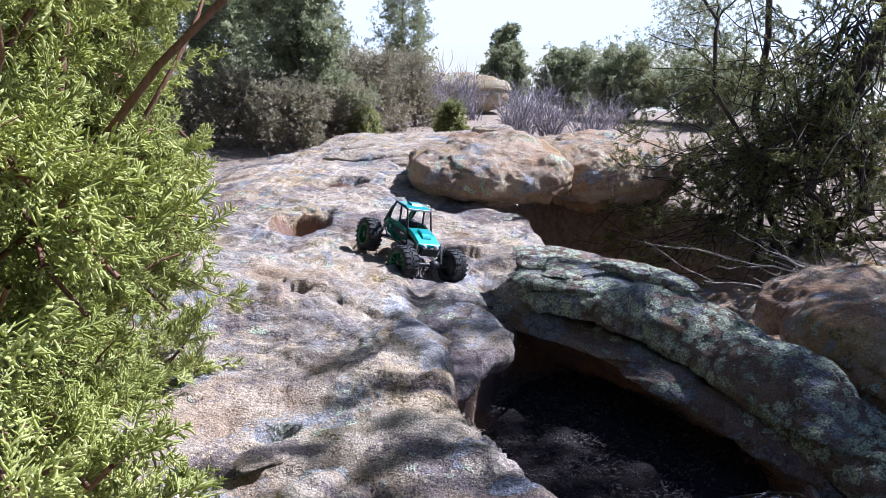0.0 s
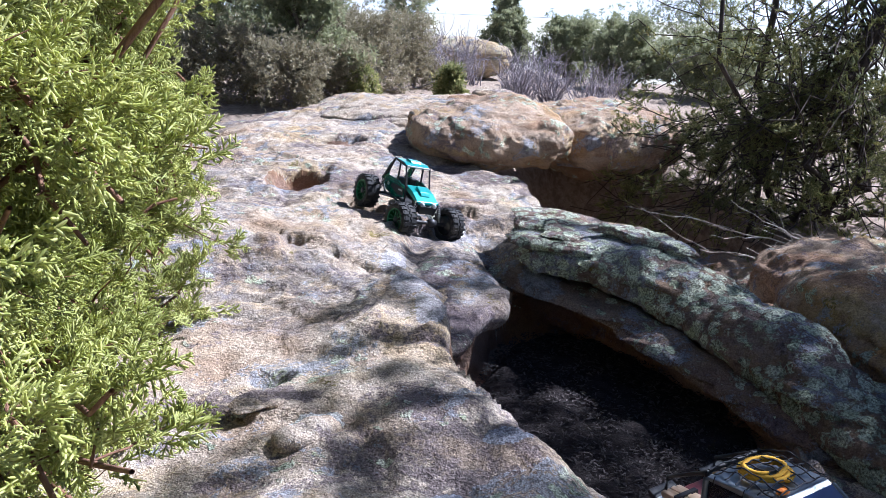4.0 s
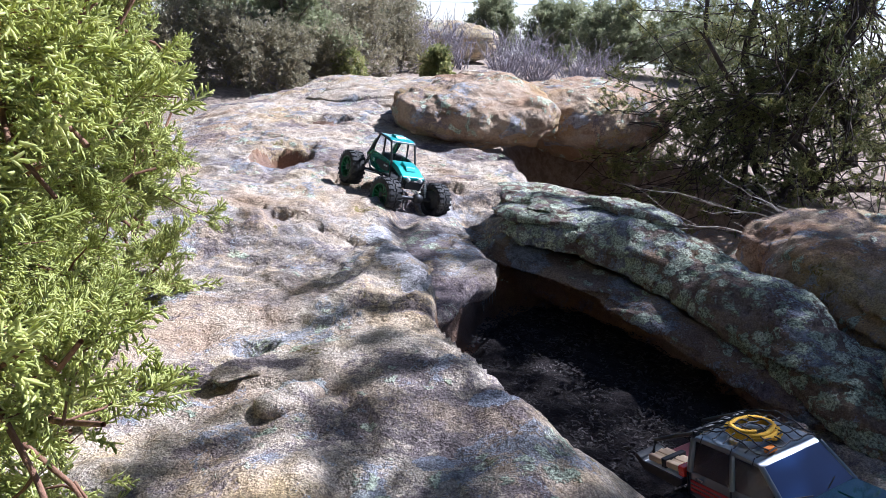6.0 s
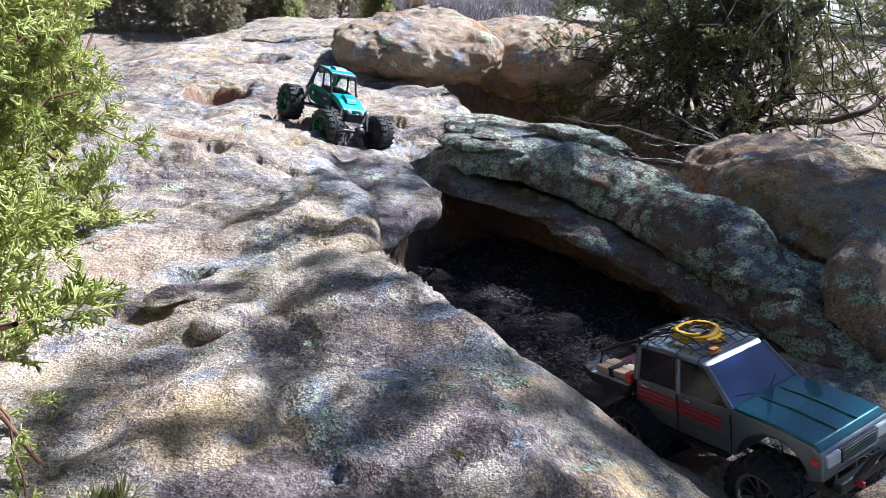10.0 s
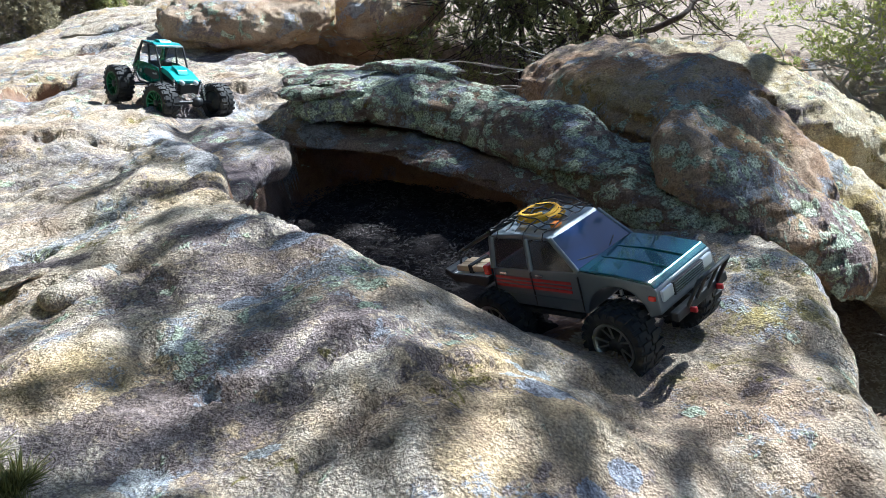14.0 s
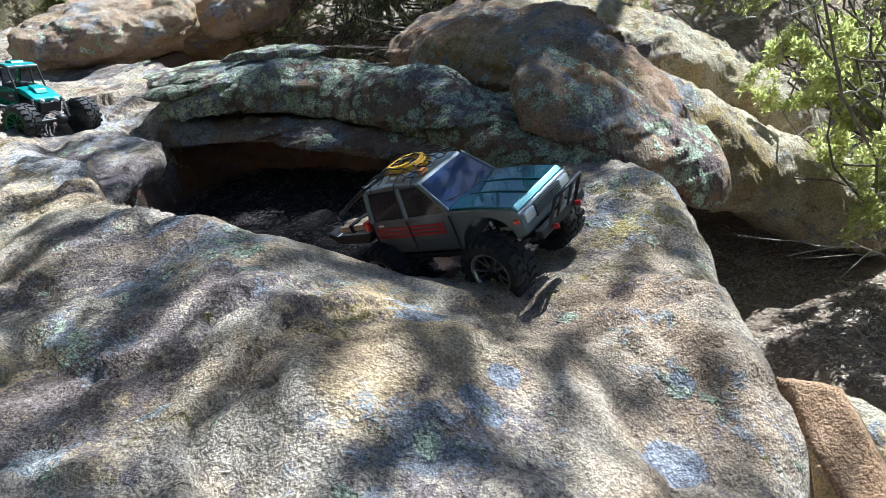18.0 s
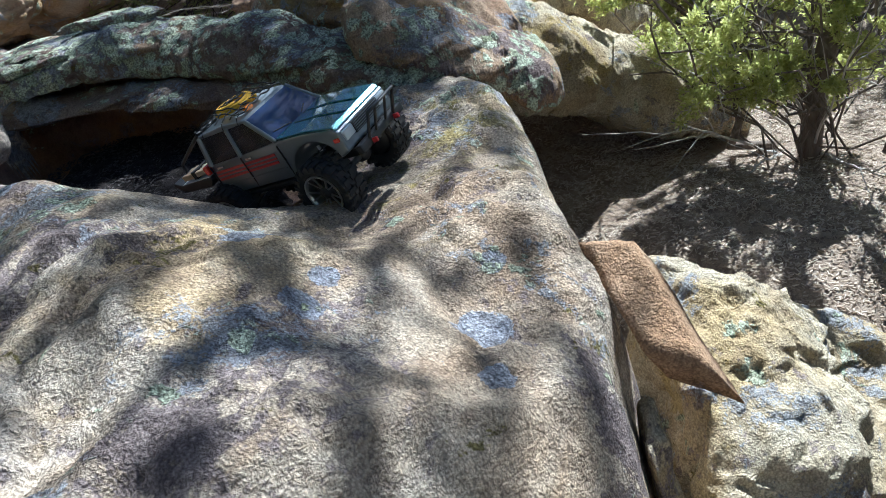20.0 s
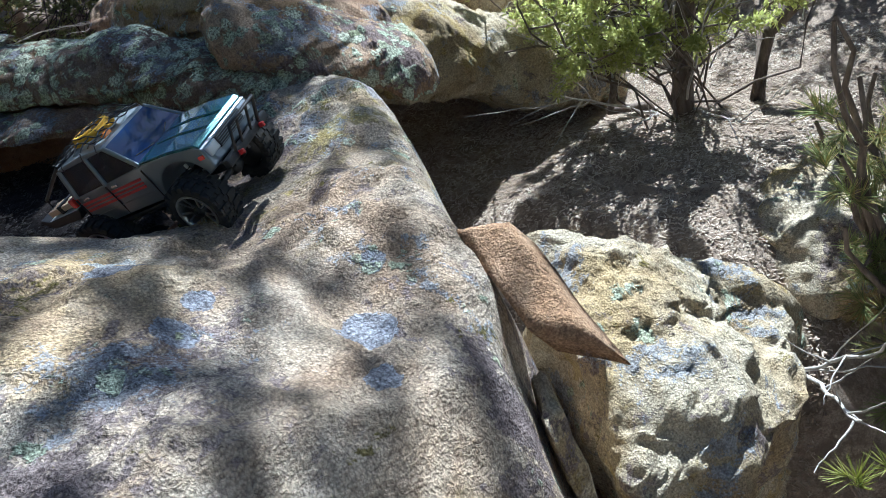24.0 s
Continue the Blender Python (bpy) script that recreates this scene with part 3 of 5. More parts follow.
def plate_rock(name, outline, top, thick, mat, seed, tilt=(0.0, 0.0), rough=1.0, res=(150, 26)):
    """A flat broken plate of stone: an outline on the plan with worn, overhanging edges; top: height at its middle."""
    o = np.array(outline + outline[:1], float)
    t = np.r_[0, np.cumsum(np.linalg.norm(np.diff(o, axis=0), axis=1))]
    u = np.linspace(0, t[-1], res[0], endpoint=False)
    rim = np.stack([np.interp(u, t, o[:, k]) for k in (0, 1)], 1)
    for _ in range(2):
        rim = (np.roll(rim, 1, 0) + 2 * rim + np.roll(rim, -1, 0)) / 4
    mid = rim.mean(0)
    rings = []
    n = res[1]
    for k in range(2 * n):
        f = k / (n - 1) if k < n else (2 * n - 1 - k) / (n - 1)
        xy = mid + (rim - mid) * max(f, 0.004) * (1.0 if k < n else 0.985)
        p = np.hstack([xy, 0 * xy[:, :1]])
        edge = step(0.80, 1.0, f)
        z = top + tilt[0] * (xy[:, 0] - mid[0]) + tilt[1] * (xy[:, 1] - mid[1])
        if k < n:
            z = z - 0.35 * thick * edge * edge + rough * (0.010 * fbm(p, 0.16, 4, seed) + 0.005 * step(-0.02, 0.02, fbm(p, 0.12, 3, seed + 5)))
        else:
            z = z - thick * (1 - 0.45 * edge * edge) + rough * 0.008 * fbm(p, 0.12, 3, seed + 9)
        xy = xy + 0.016 * f * np.stack([fbm(p, 0.07, 4, seed + 2), fbm(p, 0.07, 4, seed + 3)], 1)
        rings.append(np.hstack([xy, z[:, None]]))
    return mesh_of(name, np.concatenate(rings), grid_faces(2 * n, res[0], True), mat)


def build_ledge():
    t = thing("layered_ledge", "overhanging layered sandstone ledge crusted with blue-green lichen", "rock ledge", (0, 0, 0))
    top = sweep_rock("upper_layer", [(0.22, 2.17, 0.590), (0.34, 2.115, 0.595), (0.47, 2.05, 0.597), (0.60, 1.96, 0.585), (0.69, 1.86, 0.568), (0.77, 1.69, 0.542), (0.825, 1.575, 0.518), (0.857, 1.48, 0.496), (0.90, 1.40, 0.474), (0.936, 1.33, 0.453), (1.00, 1.21, 0.412), (1.05, 1.10, 0.37)],
                     [(0.09, 0.045), (0.10, 0.056), (0.10, 0.062), (0.10, 0.06), (0.10, 0.058), (0.10, 0.057), (0.10, 0.055), (0.105, 0.052), (0.105, 0.05), (0.10, 0.046), (0.085, 0.036), (0.05, 0.022)],
                     LIP, ledge_stone, 101, 0.020, (300, 96))
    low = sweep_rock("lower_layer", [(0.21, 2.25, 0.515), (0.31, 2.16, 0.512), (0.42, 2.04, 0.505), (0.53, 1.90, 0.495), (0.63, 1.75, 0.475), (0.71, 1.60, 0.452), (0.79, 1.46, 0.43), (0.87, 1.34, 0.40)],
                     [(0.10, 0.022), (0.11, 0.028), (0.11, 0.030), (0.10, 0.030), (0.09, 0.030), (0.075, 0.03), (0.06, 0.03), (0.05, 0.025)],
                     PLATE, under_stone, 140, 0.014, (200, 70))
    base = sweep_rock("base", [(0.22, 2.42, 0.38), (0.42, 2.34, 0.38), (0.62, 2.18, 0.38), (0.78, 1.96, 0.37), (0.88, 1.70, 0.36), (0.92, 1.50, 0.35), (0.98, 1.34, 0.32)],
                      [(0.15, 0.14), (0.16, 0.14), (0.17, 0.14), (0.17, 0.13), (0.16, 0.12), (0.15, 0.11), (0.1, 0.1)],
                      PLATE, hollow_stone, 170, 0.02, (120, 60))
    child("upper_layer", top, t, "lichen-covered upper layer")
    child("lower_layer", low, t, "thin broken lower layer")
    child("base", base, t, "smooth reddish undercut base")
    for k, (line, z, d, tilt) in enumerate((
            ([(0.19, 2.10), (0.33, 2.02), (0.47, 1.98), (0.60, 1.95), (0.66, 2.04), (0.57, 2.26), (0.44, 2.42), (0.27, 2.44)], 0.640, 0.030, (-0.03, -0.02)),
            ([(0.30, 2.11), (0.42, 2.05), (0.52, 2.05), (0.63, 1.97), (0.66, 2.04), (0.56, 2.20), (0.45, 2.30), (0.33, 2.28)], 0.662, 0.022, (-0.04, 0.02)),
            ([(0.44, 2.09), (0.55, 2.02), (0.63, 1.96), (0.70, 1.93), (0.66, 2.06), (0.55, 2.17)], 0.676, 0.018, (-0.10, 0.02)),
            ([(0.24, 2.26), (0.34, 2.20), (0.46, 2.22), (0.47, 2.36), (0.36, 2.50), (0.24, 2.46)], 0.650, 0.024, (0.0, 0.05)))):
        child("plate", plate_rock("plate", line, z, d, ledge_stone, 201 + 7 * k, tilt, 1.0), t, "flaked lichened plate")


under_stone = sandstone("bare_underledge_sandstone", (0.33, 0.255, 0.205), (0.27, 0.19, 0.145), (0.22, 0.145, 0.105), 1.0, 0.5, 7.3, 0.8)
crust_stone = sandstone("dark_crusted_sandstone", (0.44, 0.39, 0.34), (0.35, 0.295, 0.245), (0.27, 0.205, 0.16), 0.75, 1.5, 4.4, 0.9)
build_ledge()

nose = plate_rock("rock_nose", [(-0.10, 1.50), (-0.02, 1.47), (0.045, 1.535), (0.07, 1.64), (0.135, 1.72), (0.195, 1.795), (0.185, 1.88), (0.135, 2.02), (0.09, 2.14), (0.0, 2.18), (-0.08, 2.05), (-0.09, 1.80)], 0.565, 0.050, crust_stone, 61, (-0.04, 0.0), 1.3)
tagged(new("rock_nose", nose), "grey crusted sandstone nose jutting over the hollow", "rock ledge")


def tongue_rock(name, label, spine, widths, section, mat, seed, rough=0.03, res=(200, 90)):
    ob = new(name, sweep_rock(name, spine, widths, section, mat, seed, rough, res))
    return tagged(ob, label, "boulder")


tongue_rock("boulder", "long rounded sandstone boulder lying on the ledge", [(1.08, 2.34, 0.525), (1.13, 2.22, 0.535), (1.165, 2.05, 0.555), (1.17, 1.88, 0.572), (1.165, 1.74, 0.58), (1.175, 1.58, 0.56), (1.21, 1.45, 0.515), (1.28, 1.34, 0.44), (1.36, 1.24, 0.36)],
            [(0.12, 0.06), (0.16, 0.085), (0.175, 0.09), (0.18, 0.085), (0.18, 0.085), (0.175, 0.085), (0.165, 0.08), (0.13, 0.07), (0.07, 0.05)], TONGUE, red_stone, 303, 0.035)
tongue_rock("boulder", "tapered sandstone tongue with green lichen on its side", [(0.955, 1.385, 0.555), (1.02, 1.325, 0.535), (1.10, 1.265, 0.475), (1.19, 1.20, 0.40), (1.27, 1.14, 0.325), (1.335, 1.09, 0.27)],
            [(0.12, 0.06), (0.14, 0.075), (0.145, 0.078), (0.135, 0.075), (0.12, 0.07), (0.08, 0.05)], TONGUE, side_stone, 308, 0.025)
tongue_rock("boulder", "pale upper sandstone layer behind the ledge", [(1.30, 2.42, 0.50), (1.42, 2.16, 0.50), (1.62, 1.96, 0.45), (1.82, 1.84, 0.36), (2.02, 1.72, 0.20), (2.25, 1.60, 0.02)],
            [(0.12, 0.10), (0.16, 0.12), (0.18, 0.12), (0.18, 0.115), (0.17, 0.11), (0.12, 0.10)], TONGUE, yellow_stone, 312, 0.04)
tongue_rock("boulder", "pale sandstone block above the litter slope", [(1.30, 1.66, 0.34), (1.44, 1.52, 0.29), (1.57, 1.45, 0.20), (1.74, 1.40, 0.07), (1.95, 1.32, -0.06), (2.20, 1.22, -0.20)],
            [(0.14, 0.15), (0.16, 0.17), (0.17, 0.17), (0.17, 0.165), (0.16, 0.15), (0.12, 0.12)], TONGUE, yellow_stone, 315, 0.04)
rock("boulder", "broad sandstone cap boulder over a dark cave", (0.225, 3.78, 0.715), (0.39, 0.46, 0.125), red_stone, 21, box=2.5, layers=0.0, rough=0.14, turn=(5, 2, 8), res=(80, 150))
rock("boulder", "flat layered sandstone ledge behind the cave", (-0.02, 5.15, 0.56), (0.85, 0.7, 0.15), slab_stone, 25, box=3.2, layers=0.09, turn=(0, 0, 5), res=(80, 140))
rock("boulder", "reddish sandstone wall beside the cave", (0.98, 4.75, 0.55), (0.42, 0.45, 0.22), red_stone, 28, box=3.0, layers=0.12, turn=(0, 0, 20))
rock("boulder", "reddish sandstone roof rock beside the cap boulder", (0.84, 4.05, 0.66), (0.36, 0.40, 0.13), red_stone, 30, box=2.8, layers=0.0, turn=(3, 0, 25))
rock("stone", "small flat stone on the far ledge", (0.34, 5.2, 0.75), (0.14, 0.12, 0.035), slab_stone, 31, box=2.6, layers=0.0, res=(24, 40))
rock("boulder", "brown sandstone block under the cave roof", (0.70, 3.62, -0.22), (0.4, 0.3, 0.16), red_stone, 33, box=2.6, layers=0.1)
rock("boulder", "brown sandstone block under the juniper", (1.30, 3.05, 0.10), (0.4, 0.25, 0.15), red_stone, 35, box=2.6, layers=0.1, turn=(0, 0, -30))
rock("stone", "small pale stone below the juniper branches", (1.05, 2.98, 0.20), (0.07, 0.06, 0.06), slab_stone, 37, box=2.4, res=(24, 40))
rock("boulder", "pale sandstone outcrop under the juniper", (2.15, 2.95, 0.26), (0.5, 0.26, 0.14), red_stone, 39, box=2.8, layers=0.12, turn=(0, 0, -40))


def block_rock(name, label, top, waist, bottom, mat, seed, swell=1.06, rugged=1.0):
    """A rounded block between four top, four middle and four bottom corners, given in the same order round."""
    me = rock_mesh(name, (1.0, 1.0, 1.0), mat, seed, box=7.0, rough=0.05, fine=0.008, res=(110, 220))
    p = np.empty(len(me.vertices) * 3, np.float32)
    me.vertices.foreach_get("co", p)
    p = p.reshape(-1, 3) * swell
    u, v, w = (p[:, 0:1] + 1) / 2, (p[:, 1:2] + 1) / 2, (p[:, 2:3] + 1) / 2
    def face(c):
        c = np.array(c)
        return (c[0] * (1 - u) + c[1] * u) * (1 - v) + (c[3] * (1 - u) + c[2] * u) * v
    q = np.where(w > 0.5, face(waist) * (2 - 2 * w) + face(top) * (2 * w - 1), face(bottom) * (1 - 2 * w) + face(waist) * 2 * w)
    q = q + rugged * (0.020 * np.stack([fbm(q, 0.13, 4, seed + k) for k in (3, 4, 5)], 1) + 0.012 * np.stack([ridged(q, 0.22, 3, seed + k) for k in (6, 7, 8)], 1))
    facet = fbm(q, 0.22, 3, seed + 21)
    for level in (-0.3, 0.0, 0.3):
        q = q - rugged * 0.014 * step(level - 0.03, level + 0.03, facet)[:, None] * np.array([0.5, -0.6, 0.4])
    at = q.mean(0)
    me.vertices.foreach_set("co", (q - at).astype(np.float32).ravel())
    ob = new(name, me)
    ob.location = at
    return tagged(ob, label, "boulder")


block_rock("boulder", "pale rounded sandstone boulder below the gap", [(0.835, 0.25, 0.075), (1.12, 0.085, -0.17), (1.36, 0.25, -0.17), (0.99, 0.58, 0.145)],
           [(0.71, 0.175, -0.08), (0.87, 0.05, -0.20), (1.38, 0.24, -0.38), (0.97, 0.62, -0.30)], [(0.74, 0.22, -0.9), (0.90, 0.14, -0.9), (1.32, 0.34, -0.9), (0.97, 0.62, -0.9)], yellow_stone, 45)
rock("boulder", "pale sandstone boulder beside the pine", (1.70, 0.34, -0.36), (0.27, 0.20, 0.17), yellow_stone, 48, box=2.4, layers=0.12, rough=0.14, turn=(0, 0, 30))
rock("boulder", "pale distant sandstone outcrop among shrubs", (0.1, 9.9, 0.72), (0.8, 0.4, 0.28), yellow_stone, 55, box=2.4, layers=0.2, res=(40, 60))


def build_wedge():
    bm = bmesh.new()
    tl, tr, br, bl = Vector((0.755, 0.445, 0.338)), Vector((0.81, 0.385, 0.332)), Vector((0.745, 0.20, 0.215)), Vector((0.690, 0.275, 0.258))
    down = Vector((0.02, -0.015, -0.05))
    nu, nv = 14, 26
    rows = []
    for a in range(nv):
        row = []
        for b in range(nu):
            p = tl.lerp(tr, b / (nu - 1)).lerp(bl.lerp(br, b / (nu - 1)), a / (nv - 1))
            edge = min(b, nu - 1 - b, a, nv - 1 - a)
            p += Vector((0, 0, 0.012 * min(edge, 2) / 2 + 0.006 * noise.noise(p * 22) + 0.003 * noise.noise(p * 70)))
            row.append(bm.verts.new(p))
        rows.append(row)
    for a in range(nv - 1):
        for b in range(nu - 1):
            bm.faces.new((rows[a][b], rows[a + 1][b], rows[a + 1][b + 1], rows[a][b + 1]))
    ext = bmesh.ops.extrude_face_region(bm, geom=bm.faces[:])
    for v in ext["geom"]:
        if isinstance(v, bmesh.types.BMVert):
            v.co += down * (1.0 + 0.35 * noise.noise(v.co * 9))
    bmesh.ops.recalc_face_normals(bm, faces=bm.faces[:])
    me = bpy.data.meshes.new("rock_wedge")
    bm.to_mesh(me)
    bm.free()
    me.materials.append(wedge_stone)
    me.polygons.foreach_set("use_smooth", np.full(len(me.polygons), True))
    tagged(new("rock_wedge", me), "reddish brown flat stone wedged across the gap", "stone")


block_rock("stone_sliver", "pale upright sliver of sandstone leaning in the gap", [(0.615, 0.205, 0.165), (0.655, 0.215, 0.165), (0.700, 0.285, 0.185), (0.675, 0.300, 0.185)],
           [(0.60, 0.19, 0.05), (0.64, 0.195, 0.05), (0.69, 0.275, 0.05), (0.665, 0.295, 0.05)], [(0.59, 0.18, -0.5), (0.63, 0.185, -0.5), (0.69, 0.275, -0.5), (0.66, 0.295, -0.5)], yellow_stone, 47, 1.0, 0.35)
wedge_stone = sandstone("rust_sandstone", (0.50, 0.34, 0.215), (0.44, 0.285, 0.17), (0.39, 0.235, 0.13), 0.0, -0.6, 14.0, 0.8, yellow=0.0)
build_wedge()

for x, y, a, b in ((0.586, 0.632, 0.022, 0.006), (-0.323, 1.20, 0.055, 0.010), (-0.218, 1.10, 0.05, 0.012)):
    z = float(slab_top(np.array([x]), np.array([y]))[0])
    rock("stone_chip", "small pale flat chip of sandstone lying on the slab", (x, y, z + 0.3 * b), (a, a * 0.6, b), slab_stone, int(a * 9000) % 50, box=2.6, res=(20, 34), turn=(0, 0, 40))

# ---- plants ----
def tubes(paths, sides=5):
    """Tapered tubes along paths of (x, y, z, radius) rows, as one set of vertices and faces."""
    vs, fs, base = [], [], 0
    ang = np.linspace(0, 2 * math.pi, sides, endpoint=False)
    for path in paths:
        a = np.asarray(path, float)
        c, r = a[:, :3], a[:, 3]
        t = np.gradient(c, axis=0)
        t /= np.linalg.norm(t, axis=1, keepdims=True) + 1e-9
        ref = np.where(np.abs(t[:, 2:3]) > 0.9, np.array([[1.0, 0, 0]]), np.array([[0, 0, 1.0]]))
        u = np.cross(t, ref)
        u /= np.linalg.norm(u, axis=1, keepdims=True) + 1e-9
        w = np.cross(t, u)
        ring = c[:, None] + r[:, None, None] * (u[:, None] * np.cos(ang)[None, :, None] + w[:, None] * np.sin(ang)[None, :, None])
        vs.append(ring.reshape(-1, 3))
        fs.append(grid_faces(len(a), sides, True) + base)
        base += len(a) * sides
    return np.concatenate(vs), np.concatenate(fs)


def limb(r, a, b, r0, r1, bend=0.15, n=7):
    """A crooked branch from a to b."""
    a, b = np.array(a, float), np.array(b, float)
    t = np.linspace(0, 1, n)[:, None]
    ln = np.linalg.norm(b - a)
    off = np.cumsum(r.normal(0, bend * ln / n, (n, 3)), 0)
    off = off - t * off[-1]
    c = a + (b - a) * t + off
    return np.hstack([c, r0 + (r1 - r0) * t])


def sprig(r, length=0.05, width=0.0022, twigs=9, sides=4, forks=3):
    """One spray of scale-leaf cords: a bent stalk with alternate side cords that fork again, all blunt at the tip."""
    def cord(a, d, ln, w, n=4):
        bend = r.normal(0, 0.28, 3)
        pts = []
        for k in range(n):
            f = k / (n - 1)
            q = a + d * ln * f + bend * ln * f * f * 0.5
            pts.append((*q, w * (0.85, 1.05, 1.0, 0.55)[k]))
        return pts
    up = np.array([0, 0, 1.0])
    lean = np.array([r.normal(0, 0.18), r.normal(0, 0.18), 1.0])
    paths = [cord(np.zeros(3), lean / np.linalg.norm(lean), length, width)]
    turn = r.uniform(0, 6.28)
    for k in range(twigs):
        f = 0.10 + 0.82 * k / max(1, twigs - 1)
        a = turn + math.pi * k + r.normal(0, 0.5)
        d = np.array([math.cos(a) * 0.75, math.sin(a) * 0.75, 0.72 + r.normal(0, 0.15)])
        d /= np.linalg.norm(d)
        ln = length * r.uniform(0.32, 0.55) * (1.1 - 0.55 * f)
        o = lean / np.linalg.norm(lean) * length * f
        side = cord(o, d, ln, width)
        paths.append(side)
        for q in range(forks):
            g = 1 + q % 2
            e = d + r.normal(0, 0.55, 3) + up * 0.2
            e /= np.linalg.norm(e)
            paths.append(cord(np.array(side[g][:3]), e, ln * r.uniform(0.35, 0.6), width * 0.95))
    return tubes(paths, sides)


def tuft(r, length=0.03, leaves=9):
    """A light tuft of flat leaflets for crowns that stay farther off."""
    vs, fs = [], []
    for k in range(leaves):
        a, up = r.uniform(0, 6.28), r.uniform(0.1, 1.2)
        d = np.array([math.cos(a), math.sin(a), up])
        d /= np.linalg.norm(d)
        s = np.cross(d, [r.normal(), r.normal(), r.normal()])
        s /= np.linalg.norm(s) + 1e-9
        o = r.normal(0, length * 0.25, 3)
        ln, w = length * r.uniform(0.6, 1.2), length * r.uniform(0.12, 0.22)
        b = len(vs)
        vs += [o, o + d * ln * 0.5 + s * w, o + d * ln, o + d * ln * 0.5 - s * w]
        fs.append((b, b + 1, b + 2, b + 3))
    return np.array(vs), np.array(fs)


def scatter(protos, places, ways, sizes, r):
    """Many copies of small prototypes, joined: places, directions and sizes are arrays."""
    vs, fs, base = [], [], 0
    pick = r.integers(0, len(protos), len(places))
    spin = r.uniform(0, 6.28, len(places))
    w = ways / (np.linalg.norm(ways, axis=1, keepdims=True) + 1e-9)
    ref = np.where(np.abs(w[:, 2:3]) > 0.9, np.array([[1.0, 0, 0]]), np.array([[0, 0, 1.0]]))
    u = np.cross(w, ref)
    u /= np.linalg.norm(u, axis=1, keepdims=True)
    v = np.cross(w, u)
    cs, sn = np.cos(spin)[:, None], np.sin(spin)[:, None]
    u, v = u * cs + v * sn, v * cs - u * sn
    for k, (pv, pf) in enumerate(protos):
        idx = np.where(pick == k)[0]
        if not len(idx):
            continue
        q = pv[None] * sizes[idx][:, None, None]
        out = places[idx][:, None] + q[..., 0:1] * u[idx][:, None] + q[..., 1:2] * v[idx][:, None] + q[..., 2:3] * w[idx][:, None]
        vs.append(out.reshape(-1, 3))
        fs.append((pf[None] + (base + np.arange(len(idx)) * len(pv))[:, None, None]).reshape(-1, pf.shape[1]))
        base += len(idx) * len(pv)
    return np.concatenate(vs), np.concatenate(fs)


def tree(name, label, category, base, limbs, trunk_r, leaf, wood, protos, per_twig, seed, twigs=7, twig_len=0.35, spread=0.10, size=1.0, sub=None, droop=0.0, group="", bare=0.0, twig_wood=None, low=0.2, bend=0.22):
    """A trunk and limbs given by their ends; each limb forks into twigs and each twig carries sprays.
    sub: (count, length) of the forks of a limb."""
    r = np.random.default_rng(seed)
    t = thing(name, label, category, base, group)
    wood_paths, twig_paths, pts, dirs = [], [], [], []
    for a, b, r0, r1 in limbs:
        main = limb(r, a, b, r0, r1, bend, 10)
        wood_paths.append(main)
        for k in range(twigs):
            f = r.uniform(low, 1.0)
            o = main[int(f * 9), :3]
            axis = np.array(b, float) - np.array(a, float)
            axis /= np.linalg.norm(axis)
            d = axis * r.uniform(0.2, 0.9) + r.normal(0, 0.6, 3) + np.array([0, 0, 0.25 - droop])
            d /= np.linalg.norm(d)
            ln = twig_len * r.uniform(0.5, 1.2)
            tw = limb(r, o, o + d * ln, r1 * 0.8, r1 * 0.25, 0.25, 7)
            twig_paths.append(tw)
            if r.uniform() < bare:
                continue
            n = max(2, int(per_twig * r.uniform(0.6, 1.4)))
            g = r.uniform(0.15, 1.0, n)
            at = np.stack([np.interp(g, np.linspace(0, 1, 7), tw[:, i]) for i in range(3)], 1)
            way = d + r.normal(0, 0.65, (n, 3)) + np.array([0, 0, 0.3 - droop])
            pts.append(at + r.normal(0, spread * 0.35, (n, 3)) * np.array([1, 1, 0.8]))
            dirs.append(way)
    child("trunk", mesh_of("trunk", *tubes(wood_paths, 7), wood), t)
    child("branchwork", mesh_of("branchwork", *tubes(twig_paths, 4), twig_wood or wood), t)["kind"] = "stuff"
    pts, dirs = np.concatenate(pts), np.concatenate(dirs)
    me = mesh_of("crown", *scatter(protos, pts, dirs, size * r.uniform(0.7, 1.25, len(pts)), r), leaf)
    child("crown", me, t)["kind"] = "stuff"
    return t


r0 = np.random.default_rng(3)
SPRIGS = [sprig(r0, 0.056, 0.0017, 9, 4, 3) for _ in range(9)]
SPRIGS_FAR = [sprig(r0, 0.07, 0.0040, 6, 3, 1) for _ in range(6)]
TUFTS = [tuft(r0, 0.05, 10) for _ in range(6)]
TUFTS_FAR = [tuft(r0, 0.16, 12) for _ in range(6)]


def crown_limbs(r, root, height, reach, count, low=0.15, r0=0.03, lean=(0, 0)):
    """Limbs that leave a leaning trunk all round, in the tree's own frame."""
    out = [((0, 0, 0), (lean[0], lean[1], height), r0, r0 * 0.35)]
    for k in range(count):
        f = low + (1 - low) * (k + r.uniform()) / count
        a = k * 2.4 + r.uniform(-0.4, 0.4)
        o = np.array([lean[0] * f, lean[1] * f, height * f])
        ln = reach * (1.1 - 0.65 * f) * r.uniform(0.7, 1.15)
        out.append((o, o + np.array([math.cos(a) * ln, math.sin(a) * ln, ln * r.uniform(0.15, 0.7)]), r0 * (0.55 - 0.3 * f), r0 * 0.12))
    return out


